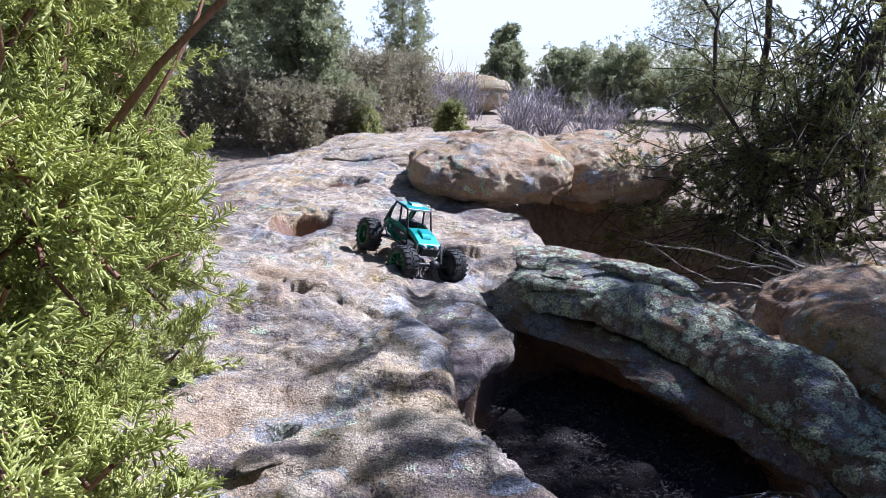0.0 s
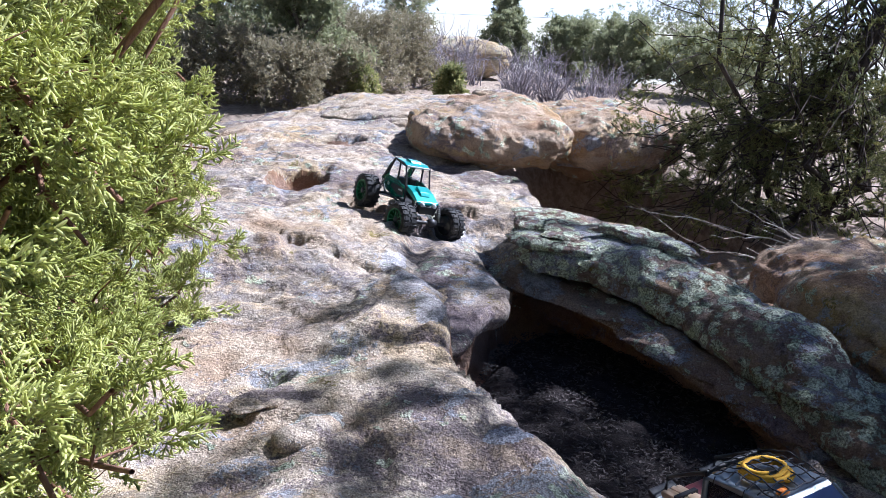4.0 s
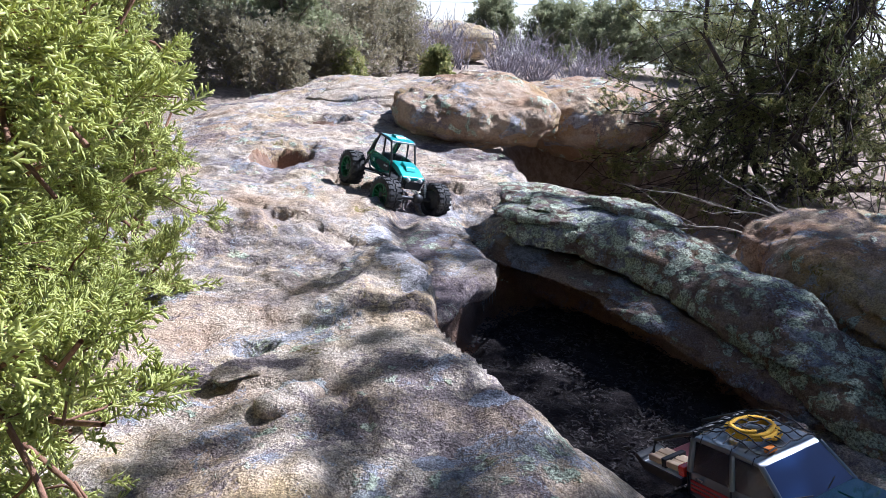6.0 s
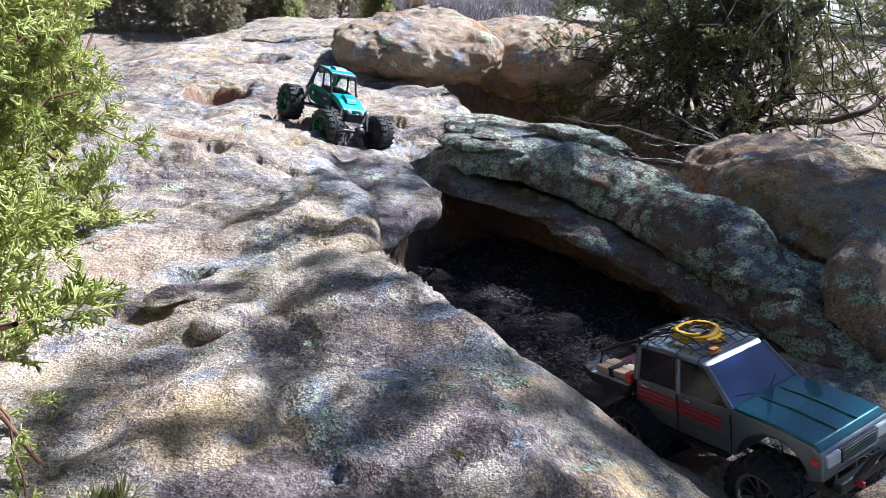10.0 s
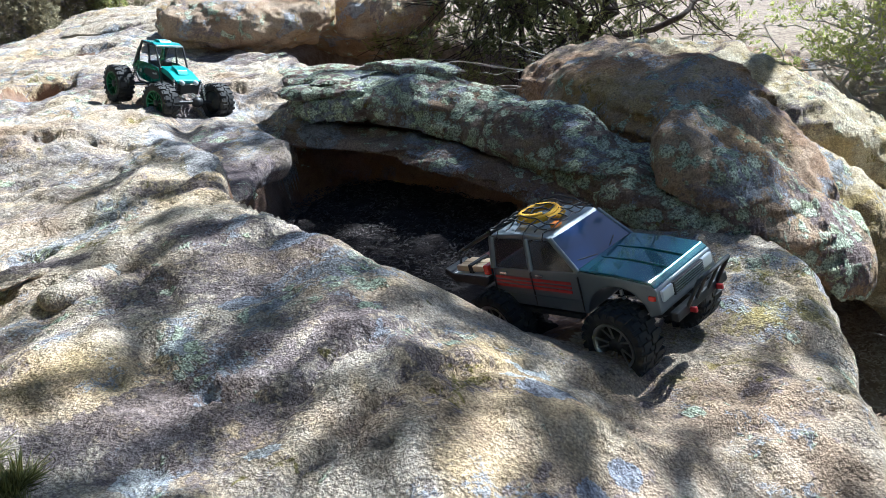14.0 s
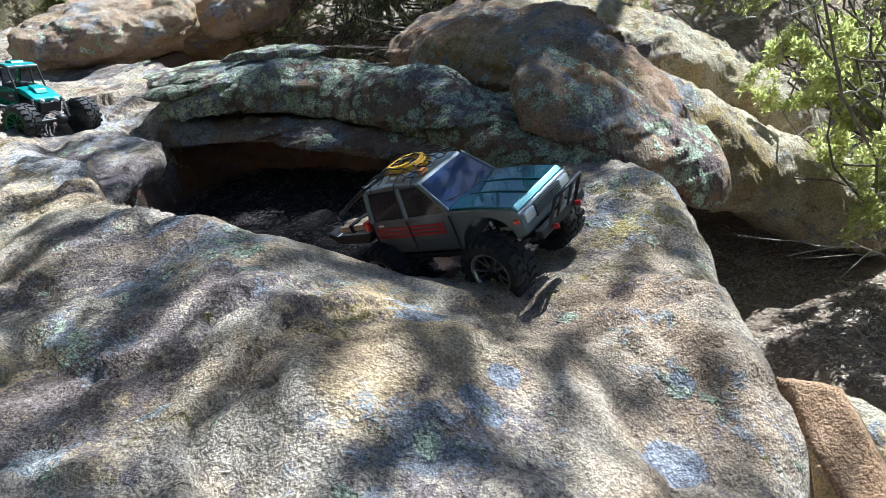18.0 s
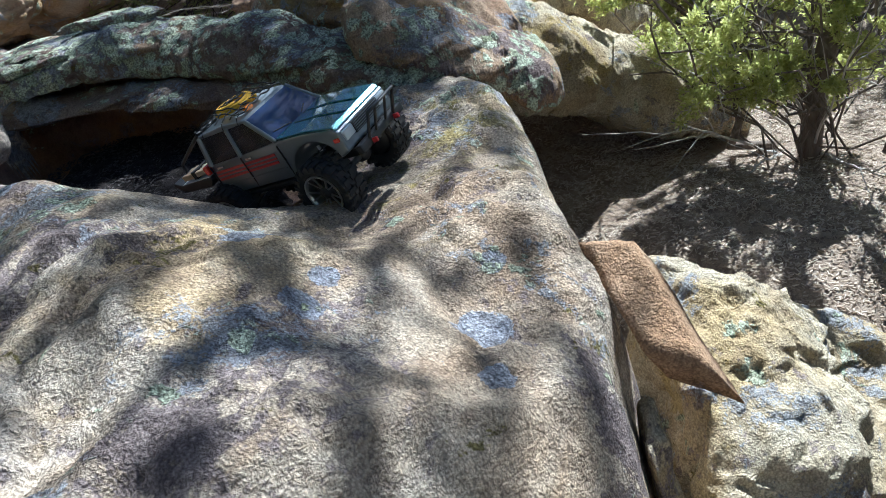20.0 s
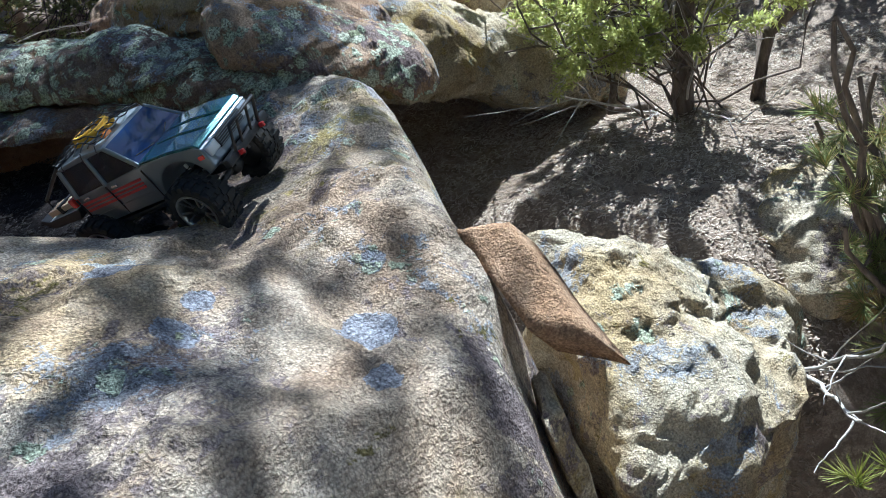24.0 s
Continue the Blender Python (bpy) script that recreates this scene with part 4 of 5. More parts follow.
# near juniper, whose sprays fill one side of the early view
def fan_limbs(r, root, targets, r0, r1):
    """Limbs from a short trunk to given crown places."""
    top = np.array(root, float)
    out = []
    for q in targets:
        f = r.uniform(0.05, 0.75)
        out.append((top * f, q, r0 * r.uniform(0.35, 0.6), r1))
    out.append(((0, 0, 0), tuple(top), r0, r0 * 0.45))
    return out


rj = np.random.default_rng(11)
spots = []
for k in range(235):
    y = rj.uniform(-0.95, 0.95)
    z = rj.uniform(0.10, 2.0)
    # the crown's outer side follows a bulging line
    edge = 0.56 - 0.17 * float(step(0.75, 0.25, z)) + 0.22 * max(0, z - 0.85) - 0.245 * (y + 0.1) + 0.10 * math.sin(z * 5.0) - 0.05 * math.cos(y * 6.0)
    spots.append((edge - abs(rj.normal(0, 0.20)), y, z))
tree("juniper_tree", "juniper with bright yellow-green scaly sprays beside the slab", "tree", (-0.98, 1.25, 0.38),
     fan_limbs(rj, (0.02, 0.0, 1.9), spots, 0.017, 0.0028), 0.04, juniper_leaf, red_twig, SPRIGS, 19, 21, twigs=6, twig_len=0.17, spread=0.045, size=0.80, twig_wood=red_twig)
# right juniper
rj = np.random.default_rng(12)
spots = []
for k in range(215):
    a = rj.uniform(0, 6.28)
    q = math.sqrt(rj.uniform(0.15, 1.0))
    z = rj.uniform(-0.02, 1.0) ** 1.0 * (2.15 if k % 2 else 1.3)
    if (z > 0.75 and math.cos(a) > 0.0 and k % 5) or (z > 0.9 and math.cos(a) > 0.3 and k % 9) or (z > 1.5 and k % 3) or (z > 0.4 and math.cos(a) > 0.25 and k % 3):
        continue
    spots.append((-0.02 + 1.12 * q * math.cos(a) * (1 - 0.10 * z), 0.70 * q * math.sin(a), z))
for k in range(45):
    spots.append((rj.uniform(-1.15, -0.35), rj.uniform(-0.35, 0.5), rj.uniform(-0.12, 0.45)))
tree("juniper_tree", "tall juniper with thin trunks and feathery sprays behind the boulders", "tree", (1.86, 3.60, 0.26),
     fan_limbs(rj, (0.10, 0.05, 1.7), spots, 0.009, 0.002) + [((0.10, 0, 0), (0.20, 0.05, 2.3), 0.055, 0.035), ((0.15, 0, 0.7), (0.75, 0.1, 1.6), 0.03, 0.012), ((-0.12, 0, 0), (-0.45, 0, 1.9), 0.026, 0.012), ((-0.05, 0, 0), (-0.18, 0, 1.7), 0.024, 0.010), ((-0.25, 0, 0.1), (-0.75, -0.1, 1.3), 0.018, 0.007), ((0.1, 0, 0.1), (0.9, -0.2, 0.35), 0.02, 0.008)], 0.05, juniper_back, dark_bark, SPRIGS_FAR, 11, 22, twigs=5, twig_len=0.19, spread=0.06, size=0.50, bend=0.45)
# pale bush over the litter slope
rj = np.random.default_rng(13)
spots = []
for k in range(50):
    a, c = (rj.uniform(-0.62, 0.60) if k < 28 else rj.uniform(0.1, 0.62)), rj.normal(0, 0.16)
    z = rj.uniform(0.40, 0.85 if a < 0 else 1.25) + 0.10 * abs(a)
    spots.append((-0.62 * a + 0.78 * c, 0.78 * a + 0.62 * c, z))
tree("juniper_bush", "pale green juniper bush with bleached twigs above the litter", "tree", (2.00, 0.84, -0.38),
     fan_limbs(rj, (0.02, 0.0, 0.75), spots, 0.007, 0.003) + [((0, 0, 0), (0.22, -0.02, 1.5), 0.032, 0.022), ((0.06, -0.1, 0), (0.38, -0.18, 1.5), 0.03, 0.02), ((0.02, 0.02, 0), (-0.25, 0.25, 0.7), 0.016, 0.007)],
     0.03, bush_leaf, bark, TUFTS, 30, 23, twigs=7, twig_len=0.13, spread=0.034, size=0.36, bare=0.54, bend=0.5, low=0.5, twig_wood=dead_wood)
rj = np.random.default_rng(14)
for k, (x, y, h, w) in enumerate(((3.6, 1.95, 0.9, 0.55), (2.8, 0.05, 0.9, 0.45), (3.5, 1.0, 0.95, 0.55), (3.6, 1.5, 0.9, 0.45), (3.3, 0.5, 0.95, 0.46))):
    rr = np.random.default_rng(360 + k)
    z = float(ground_z(np.array([x]), np.array([y]))[0])
    tree("juniper_bush", "green juniper bush behind the bleached one", "tree", (x, y, z - 0.05), crown_limbs(rr, None, h, w, 24, 0.05, 0.02, (rr.uniform(-.1, .1), 0)), 0.03,
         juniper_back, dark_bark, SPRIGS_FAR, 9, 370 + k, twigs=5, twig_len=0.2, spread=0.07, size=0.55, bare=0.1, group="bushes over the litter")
for k, (x, y, h, w) in enumerate(((2.55, 2.35, 0.75, 0.42), (3.0, 2.75, 0.95, 0.5), (3.35, 2.1, 0.85, 0.5), (3.7, 2.9, 1.0, 0.55), (3.15, 1.75, 0.6, 0.4))):
    rr = np.random.default_rng(560 + k)
    z = float(ground_z(np.array([x]), np.array([y]))[0])
    tree("thicket_bush", "half-bare bush with grey twigs and yellow-green leaf clusters", "shrub", (x, y, z - 0.05), crown_limbs(rr, None, h, w, 26, 0.05, 0.014, (rr.uniform(-.1, .1), 0)), 0.02,
         bush_leaf, dead_wood, TUFTS, 12, 570 + k, twigs=8, twig_len=0.26, spread=0.07, size=0.42, bare=0.62, bend=0.5, group="thicket behind the boulders")
# tall tree whose crown shades the slab: needle clumps with wide gaps
rj = np.random.default_rng(17)
SHADED = [(-0.62, 1.25), (-0.42, 1.75), (-0.32, 2.2), (-0.10, 2.35), (0.4, 2.55), (1.35, 2.6), (1.42, 1.7), (1.10, 1.0), (0.85, 0.6), (0.72, 0.25), (0.4, -0.1), (-0.2, 0.1), (-0.7, 0.55)]
ends, marks = [], []
while len(ends) < 215:
    best, far = None, -1.0
    for _ in range(7):
        x, y = rj.uniform(-0.75, 1.9), rj.uniform(-0.2, 2.8)
        if inside(SHADED, np.array([x]), np.array([y]))[0] > 0.02:
            gap = min([math.hypot(x - a, y - b) for a, b in marks] or [9.0])
            if gap > far:
                best, far = (x, y), gap
    if best:
        z = rj.uniform(3.3, 4.3)
        marks.append(best)
        ends.append((best[0] + 0.84 * (z - 0.5) - 3.45, best[1] + 0.41 * (z - 0.5) - 2.55, z - 0.2))
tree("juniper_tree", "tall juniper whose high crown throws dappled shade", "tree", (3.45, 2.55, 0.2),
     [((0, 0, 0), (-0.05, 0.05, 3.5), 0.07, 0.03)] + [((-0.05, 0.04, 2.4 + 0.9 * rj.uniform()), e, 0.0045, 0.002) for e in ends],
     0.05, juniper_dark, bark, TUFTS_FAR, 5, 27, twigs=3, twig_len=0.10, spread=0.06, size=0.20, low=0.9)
# trees added round the slab, mostly unseen behind the walker, to block sky light
rj = np.random.default_rng(18)
for k, (x, y, h, w) in enumerate(((-1.9, -1.6, 2.4, 0.9), (0.4, -2.6, 2.6, 1.0), (-2.9, 1.0, 2.3, 0.9), (2.2, -1.9, 2.2, 0.9), (-2.2, 3.6, 1.9, 0.7))):
    z = float(ground_z(np.array([x]), np.array([y]))[0])
    rr = np.random.default_rng(160 + k)
    tree("juniper_tree", "green juniper added close round the slab to block sky light", "tree", (x, y, z - 0.05), crown_limbs(rr, None, h, w, 30, 0.1, 0.05, (rr.uniform(-.2, .2), 0)), 0.05,
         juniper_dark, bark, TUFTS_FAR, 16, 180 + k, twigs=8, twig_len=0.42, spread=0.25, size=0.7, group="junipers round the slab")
# far trees: tops about eye height
for k, (x, y, h, w) in enumerate(((-1.15, 6.3, 1.25, 0.5), (-1.9, 7.2, 1.4, 0.7), (-3.0, 6.6, 1.7, 0.8), (-0.80, 16.2, 2.3, 0.75), (0.85, 11.5, 0.72, 0.35), (1.1, 12.5, 1.1, 0.30), (1.75, 11.0, 0.70, 0.5), (2.4, 10.0, 0.75, 0.6), (3.4, 9.6, 0.6, 0.7),
                                  (6.5, 9.0, 0.7, 0.9), (-5.5, 11.0, 2.0, 1.2), (4.8, 3.0, 0.95, 0.8), (8.5, 5.0, 1.0, 1.0), (-2.4, 14.0, 2.0, 0.9), (5.5, 17.0, 3.0, 1.5), (-6.0, 18.0, 3.0, 1.6), (5.0, -0.3, 1.5, 0.7), (5.6, 1.2, 1.5, 0.8))):
    z = float(ground_z(np.array([x]), np.array([y]))[0])
    rr = np.random.default_rng(60 + k)
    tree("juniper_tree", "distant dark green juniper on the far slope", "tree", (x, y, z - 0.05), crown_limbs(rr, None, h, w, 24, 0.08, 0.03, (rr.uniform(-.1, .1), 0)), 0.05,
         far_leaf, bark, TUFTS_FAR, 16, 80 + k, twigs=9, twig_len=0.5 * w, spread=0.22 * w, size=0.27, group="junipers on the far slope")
for k, (x, y, h, w) in enumerate(((-0.62, 7.0, 0.62, 0.34), (-0.30, 7.6, 0.60, 0.30), (-0.95, 7.5, 0.66, 0.34), (-1.15, 5.75, 0.42, 0.28), (-1.55, 5.95, 0.50, 0.32), (-0.85, 6.15, 0.36, 0.24), (-1.95, 5.8, 0.5, 0.32), (-2.4, 5.6, 0.5, 0.32))):
    z = float(ground_z(np.array([x]), np.array([y]))[0])
    rr = np.random.default_rng(260 + k)
    tree("dry_shrub", "brown dry shrub beyond the rock shelf", "shrub", (x, y, z - 0.03), crown_limbs(rr, None, h, w, 22, 0.05, 0.015, (0, 0)), 0.02,
         brown_leaf, grey_twig, TUFTS, 16, 280 + k, twigs=10, twig_len=0.2, spread=0.12, size=0.5, bare=0.3, group="dry shrubs")


def bare_shrub(x, y, h, n, seed):
    """Leafless shrub: a spray of forking grey stems."""
    r = np.random.default_rng(seed)
    z = float(ground_z(np.array([x]), np.array([y]))[0]) - 0.02
    t = thing("bare_shrub", "leafless grey-violet shrub behind the rocks", "shrub", (x, y, z), "bare shrubs")
    stems, forks = [], []
    for _ in range(n):
        a, out = r.uniform(0, 6.28), r.uniform(0.15, 0.6)
        b = np.array([math.cos(a) * out * h, math.sin(a) * out * h, h * r.uniform(0.6, 1.05)])
        s = limb(r, (r.normal(0, 0.03), r.normal(0, 0.03), 0), b, 0.006, 0.0025, 0.25, 8)
        stems.append(s)
        for _ in range(7):
            o = s[r.integers(2, 8), :3]
            forks.append(limb(r, o, o + (b / h * 0.3 + r.normal(0, 0.22, 3)) * h * 0.6, 0.003, 0.0016, 0.3, 5))
    child("stem_mass", mesh_of("stem_mass", *tubes(stems, 4), grey_twig), t)["kind"] = "stuff"
    child("branchwork", mesh_of("branchwork", *tubes(forks, 3), grey_twig), t)["kind"] = "stuff"


for k, (x, y, h, n) in enumerate(((0.62, 6.5, 0.36, 34), (0.95, 6.7, 0.46, 40), (1.25, 6.5, 0.42, 34), (0.78, 7.2, 0.5, 36), (0.12, 8.0, 0.50, 24), (-0.12, 8.6, 0.55, 22), (0.35, 8.8, 0.5, 22), (1.6, 7.2, 0.4, 20), (-0.9, 6.6, 0.35, 16))):
    bare_shrub(x, y, h, n, 300 + k)


# ---- pine at the slab's lower end, dead branches, dry grass ----
def needle_tuft(r, length=0.05, count=26):
    paths = []
    for _ in range(count):
        a, up = r.uniform(0, 6.28), r.uniform(0.5, 2.2)
        v = np.array([math.cos(a), math.sin(a), up])
        v = v / np.linalg.norm(v) * length * r.uniform(0.7, 1.1)
        o = np.array([0, 0, r.uniform(0, length * 0.4)])
        paths.append([(*o, 0.0010), (*(o + v * 0.6), 0.0009), (*(o + v), 0.0003)])
    return tubes(paths, 3)


rp = np.random.default_rng(71)
NEEDLES = [needle_tuft(rp) for _ in range(4)]
base = np.array([1.47, -0.03, -0.72])
ends = [(x - 0.055, y + 0.02, z) for x, y, z in ((1.46, 0.10, 0.26), (1.40, 0.11, 0.14), (1.36, 0.09, 0.02), (1.52, 0.16, 0.34), (1.50, 0.02, 0.16), (1.44, 0.02, -0.02), (1.58, 0.12, 0.20), (1.40, 0.02, -0.12), (1.56, 0.22, 0.10), (1.34, 0.04, -0.22), (1.42, 0.12, 0.38), (1.46, 0.06, 0.46), (1.44, 0.12, 0.06))]
tree("pine_sapling", "young pine with yellowing needle tufts", "tree", tuple(base), [(tuple(0.35 * (np.array(e) - base)), tuple(np.array(e) - base), 0.012, 0.004) for e in ends] + [((0, 0, 0), (0.0, 0.1, 0.9), 0.02, 0.008)],
     0.02, pine_leaf, bark, NEEDLES, 4, 72, twigs=4, twig_len=0.09, spread=0.012, size=0.95)
tree("pine_sapling", "low pine shoot with fresh green needles", "tree", (0.94, -0.10, -0.53), [((0, 0, 0), (-0.05, 0.05, 0.44), 0.008, 0.003), ((0, 0, 0.1), (0.06, 0.02, 0.38), 0.006, 0.003)],
     0.02, bush_leaf, bark, NEEDLES, 4, 73, twigs=3, twig_len=0.05, spread=0.01, size=0.85)


def dead_branch(places, seed, label):
    r = np.random.default_rng(seed)
    t = thing("dead_branch", label, "branch", places[0][0], "dead branches")
    o = np.array(places[0][0])
    for a, b, r0 in places:
        a, b = np.array(a) - o, np.array(b) - o
        m = limb(r, a, b, r0, r0 * 0.3, 0.13, 14)
        ob = child("limb", mesh_of("limb", *tubes([m], 6), dead_wood), t)
        ln = np.linalg.norm(b - a)
        for _ in range(6):
            q = m[r.integers(3, 13), :3]
            child("twig", mesh_of("twig", *tubes([limb(r, q, q + (b - a) * 0.25 + r.normal(0, 0.16 * ln, 3), r0 * 0.4, r0 * 0.12, 0.14, 9)], 5), dead_wood), ob)


dead_branch([((1.20, 0.16, -0.28), (0.99, -0.03, -0.09), 0.006), ((1.20, 0.16, -0.28), (1.10, -0.06, 0.0), 0.005)], 81, "bleached forked dead branch beside the pale boulder")
dead_branch([((1.75, 2.95, 0.32), (1.02, 2.80, 0.42), 0.0045), ((1.75, 2.95, 0.32), (1.35, 2.65, 0.52), 0.004), ((1.75, 2.95, 0.32), (1.15, 2.9, 0.6), 0.004), ((1.6, 3.1, 0.35), (0.95, 3.0, 0.50), 0.004)], 82, "tangled bleached dead twigs under the juniper")
dead_branch([((2.0, 0.95, -0.25), (1.60, 1.0, 0.05), 0.006), ((2.0, 0.95, -0.25), (1.66, 0.8, -0.08), 0.005), ((2.05, 0.9, -0.25), (1.8, 0.55, -0.12), 0.005), ((2.1, 1.0, -0.2), (1.74, 1.2, 0.15), 0.005), ((2.0, 0.84, -0.2), (1.85, 0.62, 0.2), 0.005), ((2.0, 0.84, -0.1), (1.72, 0.92, 0.22), 0.005)], 83, "bleached bare branches reaching over the litter")

rp = np.random.default_rng(91)
n = 26
me = mesh_of("grass_tuft", *scatter(NEEDLES, np.stack([rp.normal(0, 0.014, n), rp.normal(0, 0.014, n), 0.004 + 0 * np.arange(n)], 1), rp.normal(0, 0.5, (n, 3)) + np.array([0, 0, 1.0]), rp.uniform(0.5, 0.8, n), rp), juniper_back)
for x, y, z in ((-0.225, 0.61, 0.575), (-0.27, 0.66, 0.575)):
    ob = new("grass_tuft", me)
    ob.location = (x, y, z)
    tagged(ob, "small tuft of green grass on the bare slab", "grass", "grass tufts")
for k, (x, y, h, w) in enumerate(((-0.62, 6.05, 0.26, 0.10), (0.06, 6.4, 0.30, 0.12))):
    rr = np.random.default_rng(460 + k)
    z = float(ground_z(np.array([x]), np.array([y]))[0])
    tree("green_shrub", "small yellow-green shrub at the edge of the far shelf", "shrub", (x, y, z - 0.02), crown_limbs(rr, None, h, w, 16, 0.05, 0.008, (0, 0)), 0.01,
         juniper_back, grey_twig, TUFTS, 10, 470 + k, twigs=5, twig_len=0.09, spread=0.05, size=0.7, group="small green shrubs")


def litter(name, label, x0, x1, y0, y1, count, mat, seed, hollow=False):
    """Needles, chips and twig ends strewn on the ground."""
    r = np.random.default_rng(seed)
    x, y = r.uniform(x0, x1, count), r.uniform(y0, y1, count)
    if hollow:
        keep = inside(BOWL, x, y) > 0.07
        x, y = x[keep], y[keep]
        z = 0.347 + 0.035 * step(1.2, 0.98, y)
    else:
        p = np.stack([x, y, 0 * x], 1)
        z = ground_z(x, y) + 0.035 * fbm(p, 0.7, 4, 3) + 0.010 * fbm(p, 0.09, 3, 5)
    a, ln = r.uniform(0, 6.28, len(x)), r.uniform(0.002, 0.007, len(x))
    wd = r.uniform(0.0006, 0.0018, len(x))
    items = []
    tilt = r.normal(0, 0.25, len(x))
    for k in range(len(x)):
        dx = np.array([math.cos(a[k]), math.sin(a[k]), tilt[k]])
        sd = np.array([-math.sin(a[k]), math.cos(a[k]), 0])
        items.append(((x[k], y[k], z[k] + 0.004), dx * ln[k], sd * wd[k], np.array([0, 0, wd[k] * 0.6])))
    tagged(new(name, mesh_of(name, *boxes(items), mat, False)), label, "litter", kind="stuff")


straw = leaf_mat("dry_needle_straw", (0.38, 0.29, 0.21), (0.56, 0.46, 0.36), (0.70, 0.61, 0.50), 0.1, 0.8)
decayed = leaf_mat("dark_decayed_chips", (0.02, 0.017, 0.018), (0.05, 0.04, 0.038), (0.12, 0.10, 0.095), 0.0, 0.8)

# ---- model trucks ----
def plain(name, col, rough=0.5, metal=0.0, coat=0.0, dirt=0.25, scale=60.0):
    """Paint, plastic or metal with a little dust and unevenness."""
    m = Nodes(name)
    v = m.add("TexCoord").outputs["Object"]
    n = m.noise(v, scale, 5, 0.65)
    dust = m.math("MULTIPLY", m.mask(m.noise(v, scale * 0.35, 4, 0.7), 0.5, 0.75), dirt)
    c = m.mix(dust, m.mix(m.math("MULTIPLY", n, 0.35), col, [x * 0.75 for x in col]), (0.30, 0.25, 0.20))
    r = m.math("ADD", m.math("MULTIPLY", n, 0.12), rough - 0.05)
    return m.done(c, r, m.bump(n, 0.15, 0.001), Metallic=metal, Coat_Weight=coat)


grey_paint = plain("grey_body_paint", (0.15, 0.17, 0.19), 0.30, 0.45, 0.8, 0.10)
teal_paint = plain("teal_bonnet_paint", (0.008, 0.095, 0.115), 0.20, 0.45, 1.0, 0.03)
red_paint = plain("red_stripe_paint", (0.45, 0.025, 0.03), 0.4, 0, 0.2, 0.1)
black_plastic = plain("black_plastic", (0.018, 0.018, 0.02), 0.5, 0, 0, 0.2)
black_net = plain("black_cord", (0.012, 0.013, 0.018), 0.7, 0, 0, 0.1)
tyre_rubber = plain("dusty_tyre_rubber", (0.022, 0.021, 0.021), 0.8, 0, 0, 0.32)
silver = plain("brushed_alloy", (0.62, 0.60, 0.56), 0.32, 0.9, 0, 0.12)
chrome = plain("chrome", (0.75, 0.76, 0.78), 0.15, 1.0, 0, 0.05)
lamp_lens = plain("clear_lamp_lens", (0.72, 0.76, 0.80), 0.12, 0.3, 0.5, 0.05)
orange_lens = plain("orange_lamp_lens", (0.85, 0.26, 0.03), 0.25, 0, 0.5, 0.0)
red_lens = plain("red_lamp_lens", (0.70, 0.05, 0.03), 0.25, 0, 0.5, 0.0)
rope_yellow = plain("yellow_rope_fibre", (0.72, 0.40, 0.02), 0.8, 0, 0, 0.05, 200.0)
fire_wood = plain("split_wood", (0.52, 0.38, 0.26), 0.85, 0, 0, 0.1, 120.0)
dark_red = plain("dark_red_plastic", (0.16, 0.03, 0.035), 0.5, 0, 0, 0.15)
white_plastic = plain("pale_plastic", (0.62, 0.63, 0.64), 0.45, 0, 0, 0.15)
green_paint = plain("metallic_green_paint", (0.010, 0.22, 0.145), 0.24, 0.5, 0.7, 0.06)
aqua_paint = plain("aqua_panel_paint", (0.03, 0.34, 0.32), 0.3, 0.35, 0.6, 0.1)
green_metal = plain("green_anodised_metal", (0.02, 0.12, 0.05), 0.35, 0.8, 0, 0.2)


def glass(name, tint, alpha, gloss=0.0):
    m = Nodes(name)
    m.done(tint, 0.03, None, Transmission_Weight=alpha, IOR=1.5, Coat_Weight=gloss, Coat_Roughness=0.02, Coat_IOR=2.0)
    return m.mat


tinted_glass = glass("tinted_window", (0.16, 0.17, 0.19), 0.92)
# sky reflection put into the windscreen as a deep blue tint
sky_reflection_glass = glass("sky_reflection_windscreen", (0.018, 0.05, 0.17), 0.12, 0.35)


def box(bm, cx, cy, cz, sx, sy, sz, bevel=0.0, m=None):
    geo = bmesh.ops.create_cube(bm, size=1.0, matrix=Matrix.Translation((cx, cy, cz)) @ (m or Matrix()) @ Matrix.Diagonal((sx, sy, sz, 1)))
    if bevel:
        edges = {e for v in geo["verts"] for e in v.link_edges}
        bmesh.ops.bevel(bm, geom=list(edges), offset=bevel, segments=2, profile=0.6, affect="EDGES")
    return bm


def box_part(name, dims, mat, parent, label="", bevel=0.002, m=None):
    return part(name, box(bmesh.new(), *dims, bevel, m), mat, parent, label)


def tube_part(name, paths, mat, parent, label="", sides=8):
    return child(name, mesh_of(name, *tubes(paths, sides), mat), parent, label)


def prism_part(name, profile, y0, y1, mat, parent, label="", bevel=0.003, top=1.0, z0=0.115, z1=0.19):
    """A side outline of (x, z) drawn across from y0 to y1; the width shrinks by top towards z1."""
    bm = bmesh.new()
    sides = []
    for y in (y0, y1):
        sides.append([bm.verts.new((x, y * (1 + (top - 1) * min(1, max(0, (z - z0) / (z1 - z0)))), z)) for x, z in profile])
    n = len(profile)
    for k in range(n):
        bm.faces.new((sides[0][k], sides[0][(k + 1) % n], sides[1][(k + 1) % n], sides[1][k]))
    bm.faces.new(sides[0][::-1])
    bm.faces.new(sides[1])
    bmesh.ops.recalc_face_normals(bm, faces=bm.faces[:])
    if bevel:
        bmesh.ops.bevel(bm, geom=bm.edges[:], offset=bevel, segments=2, profile=0.6, affect="EDGES")
    return part(name, bm, mat, parent, label)


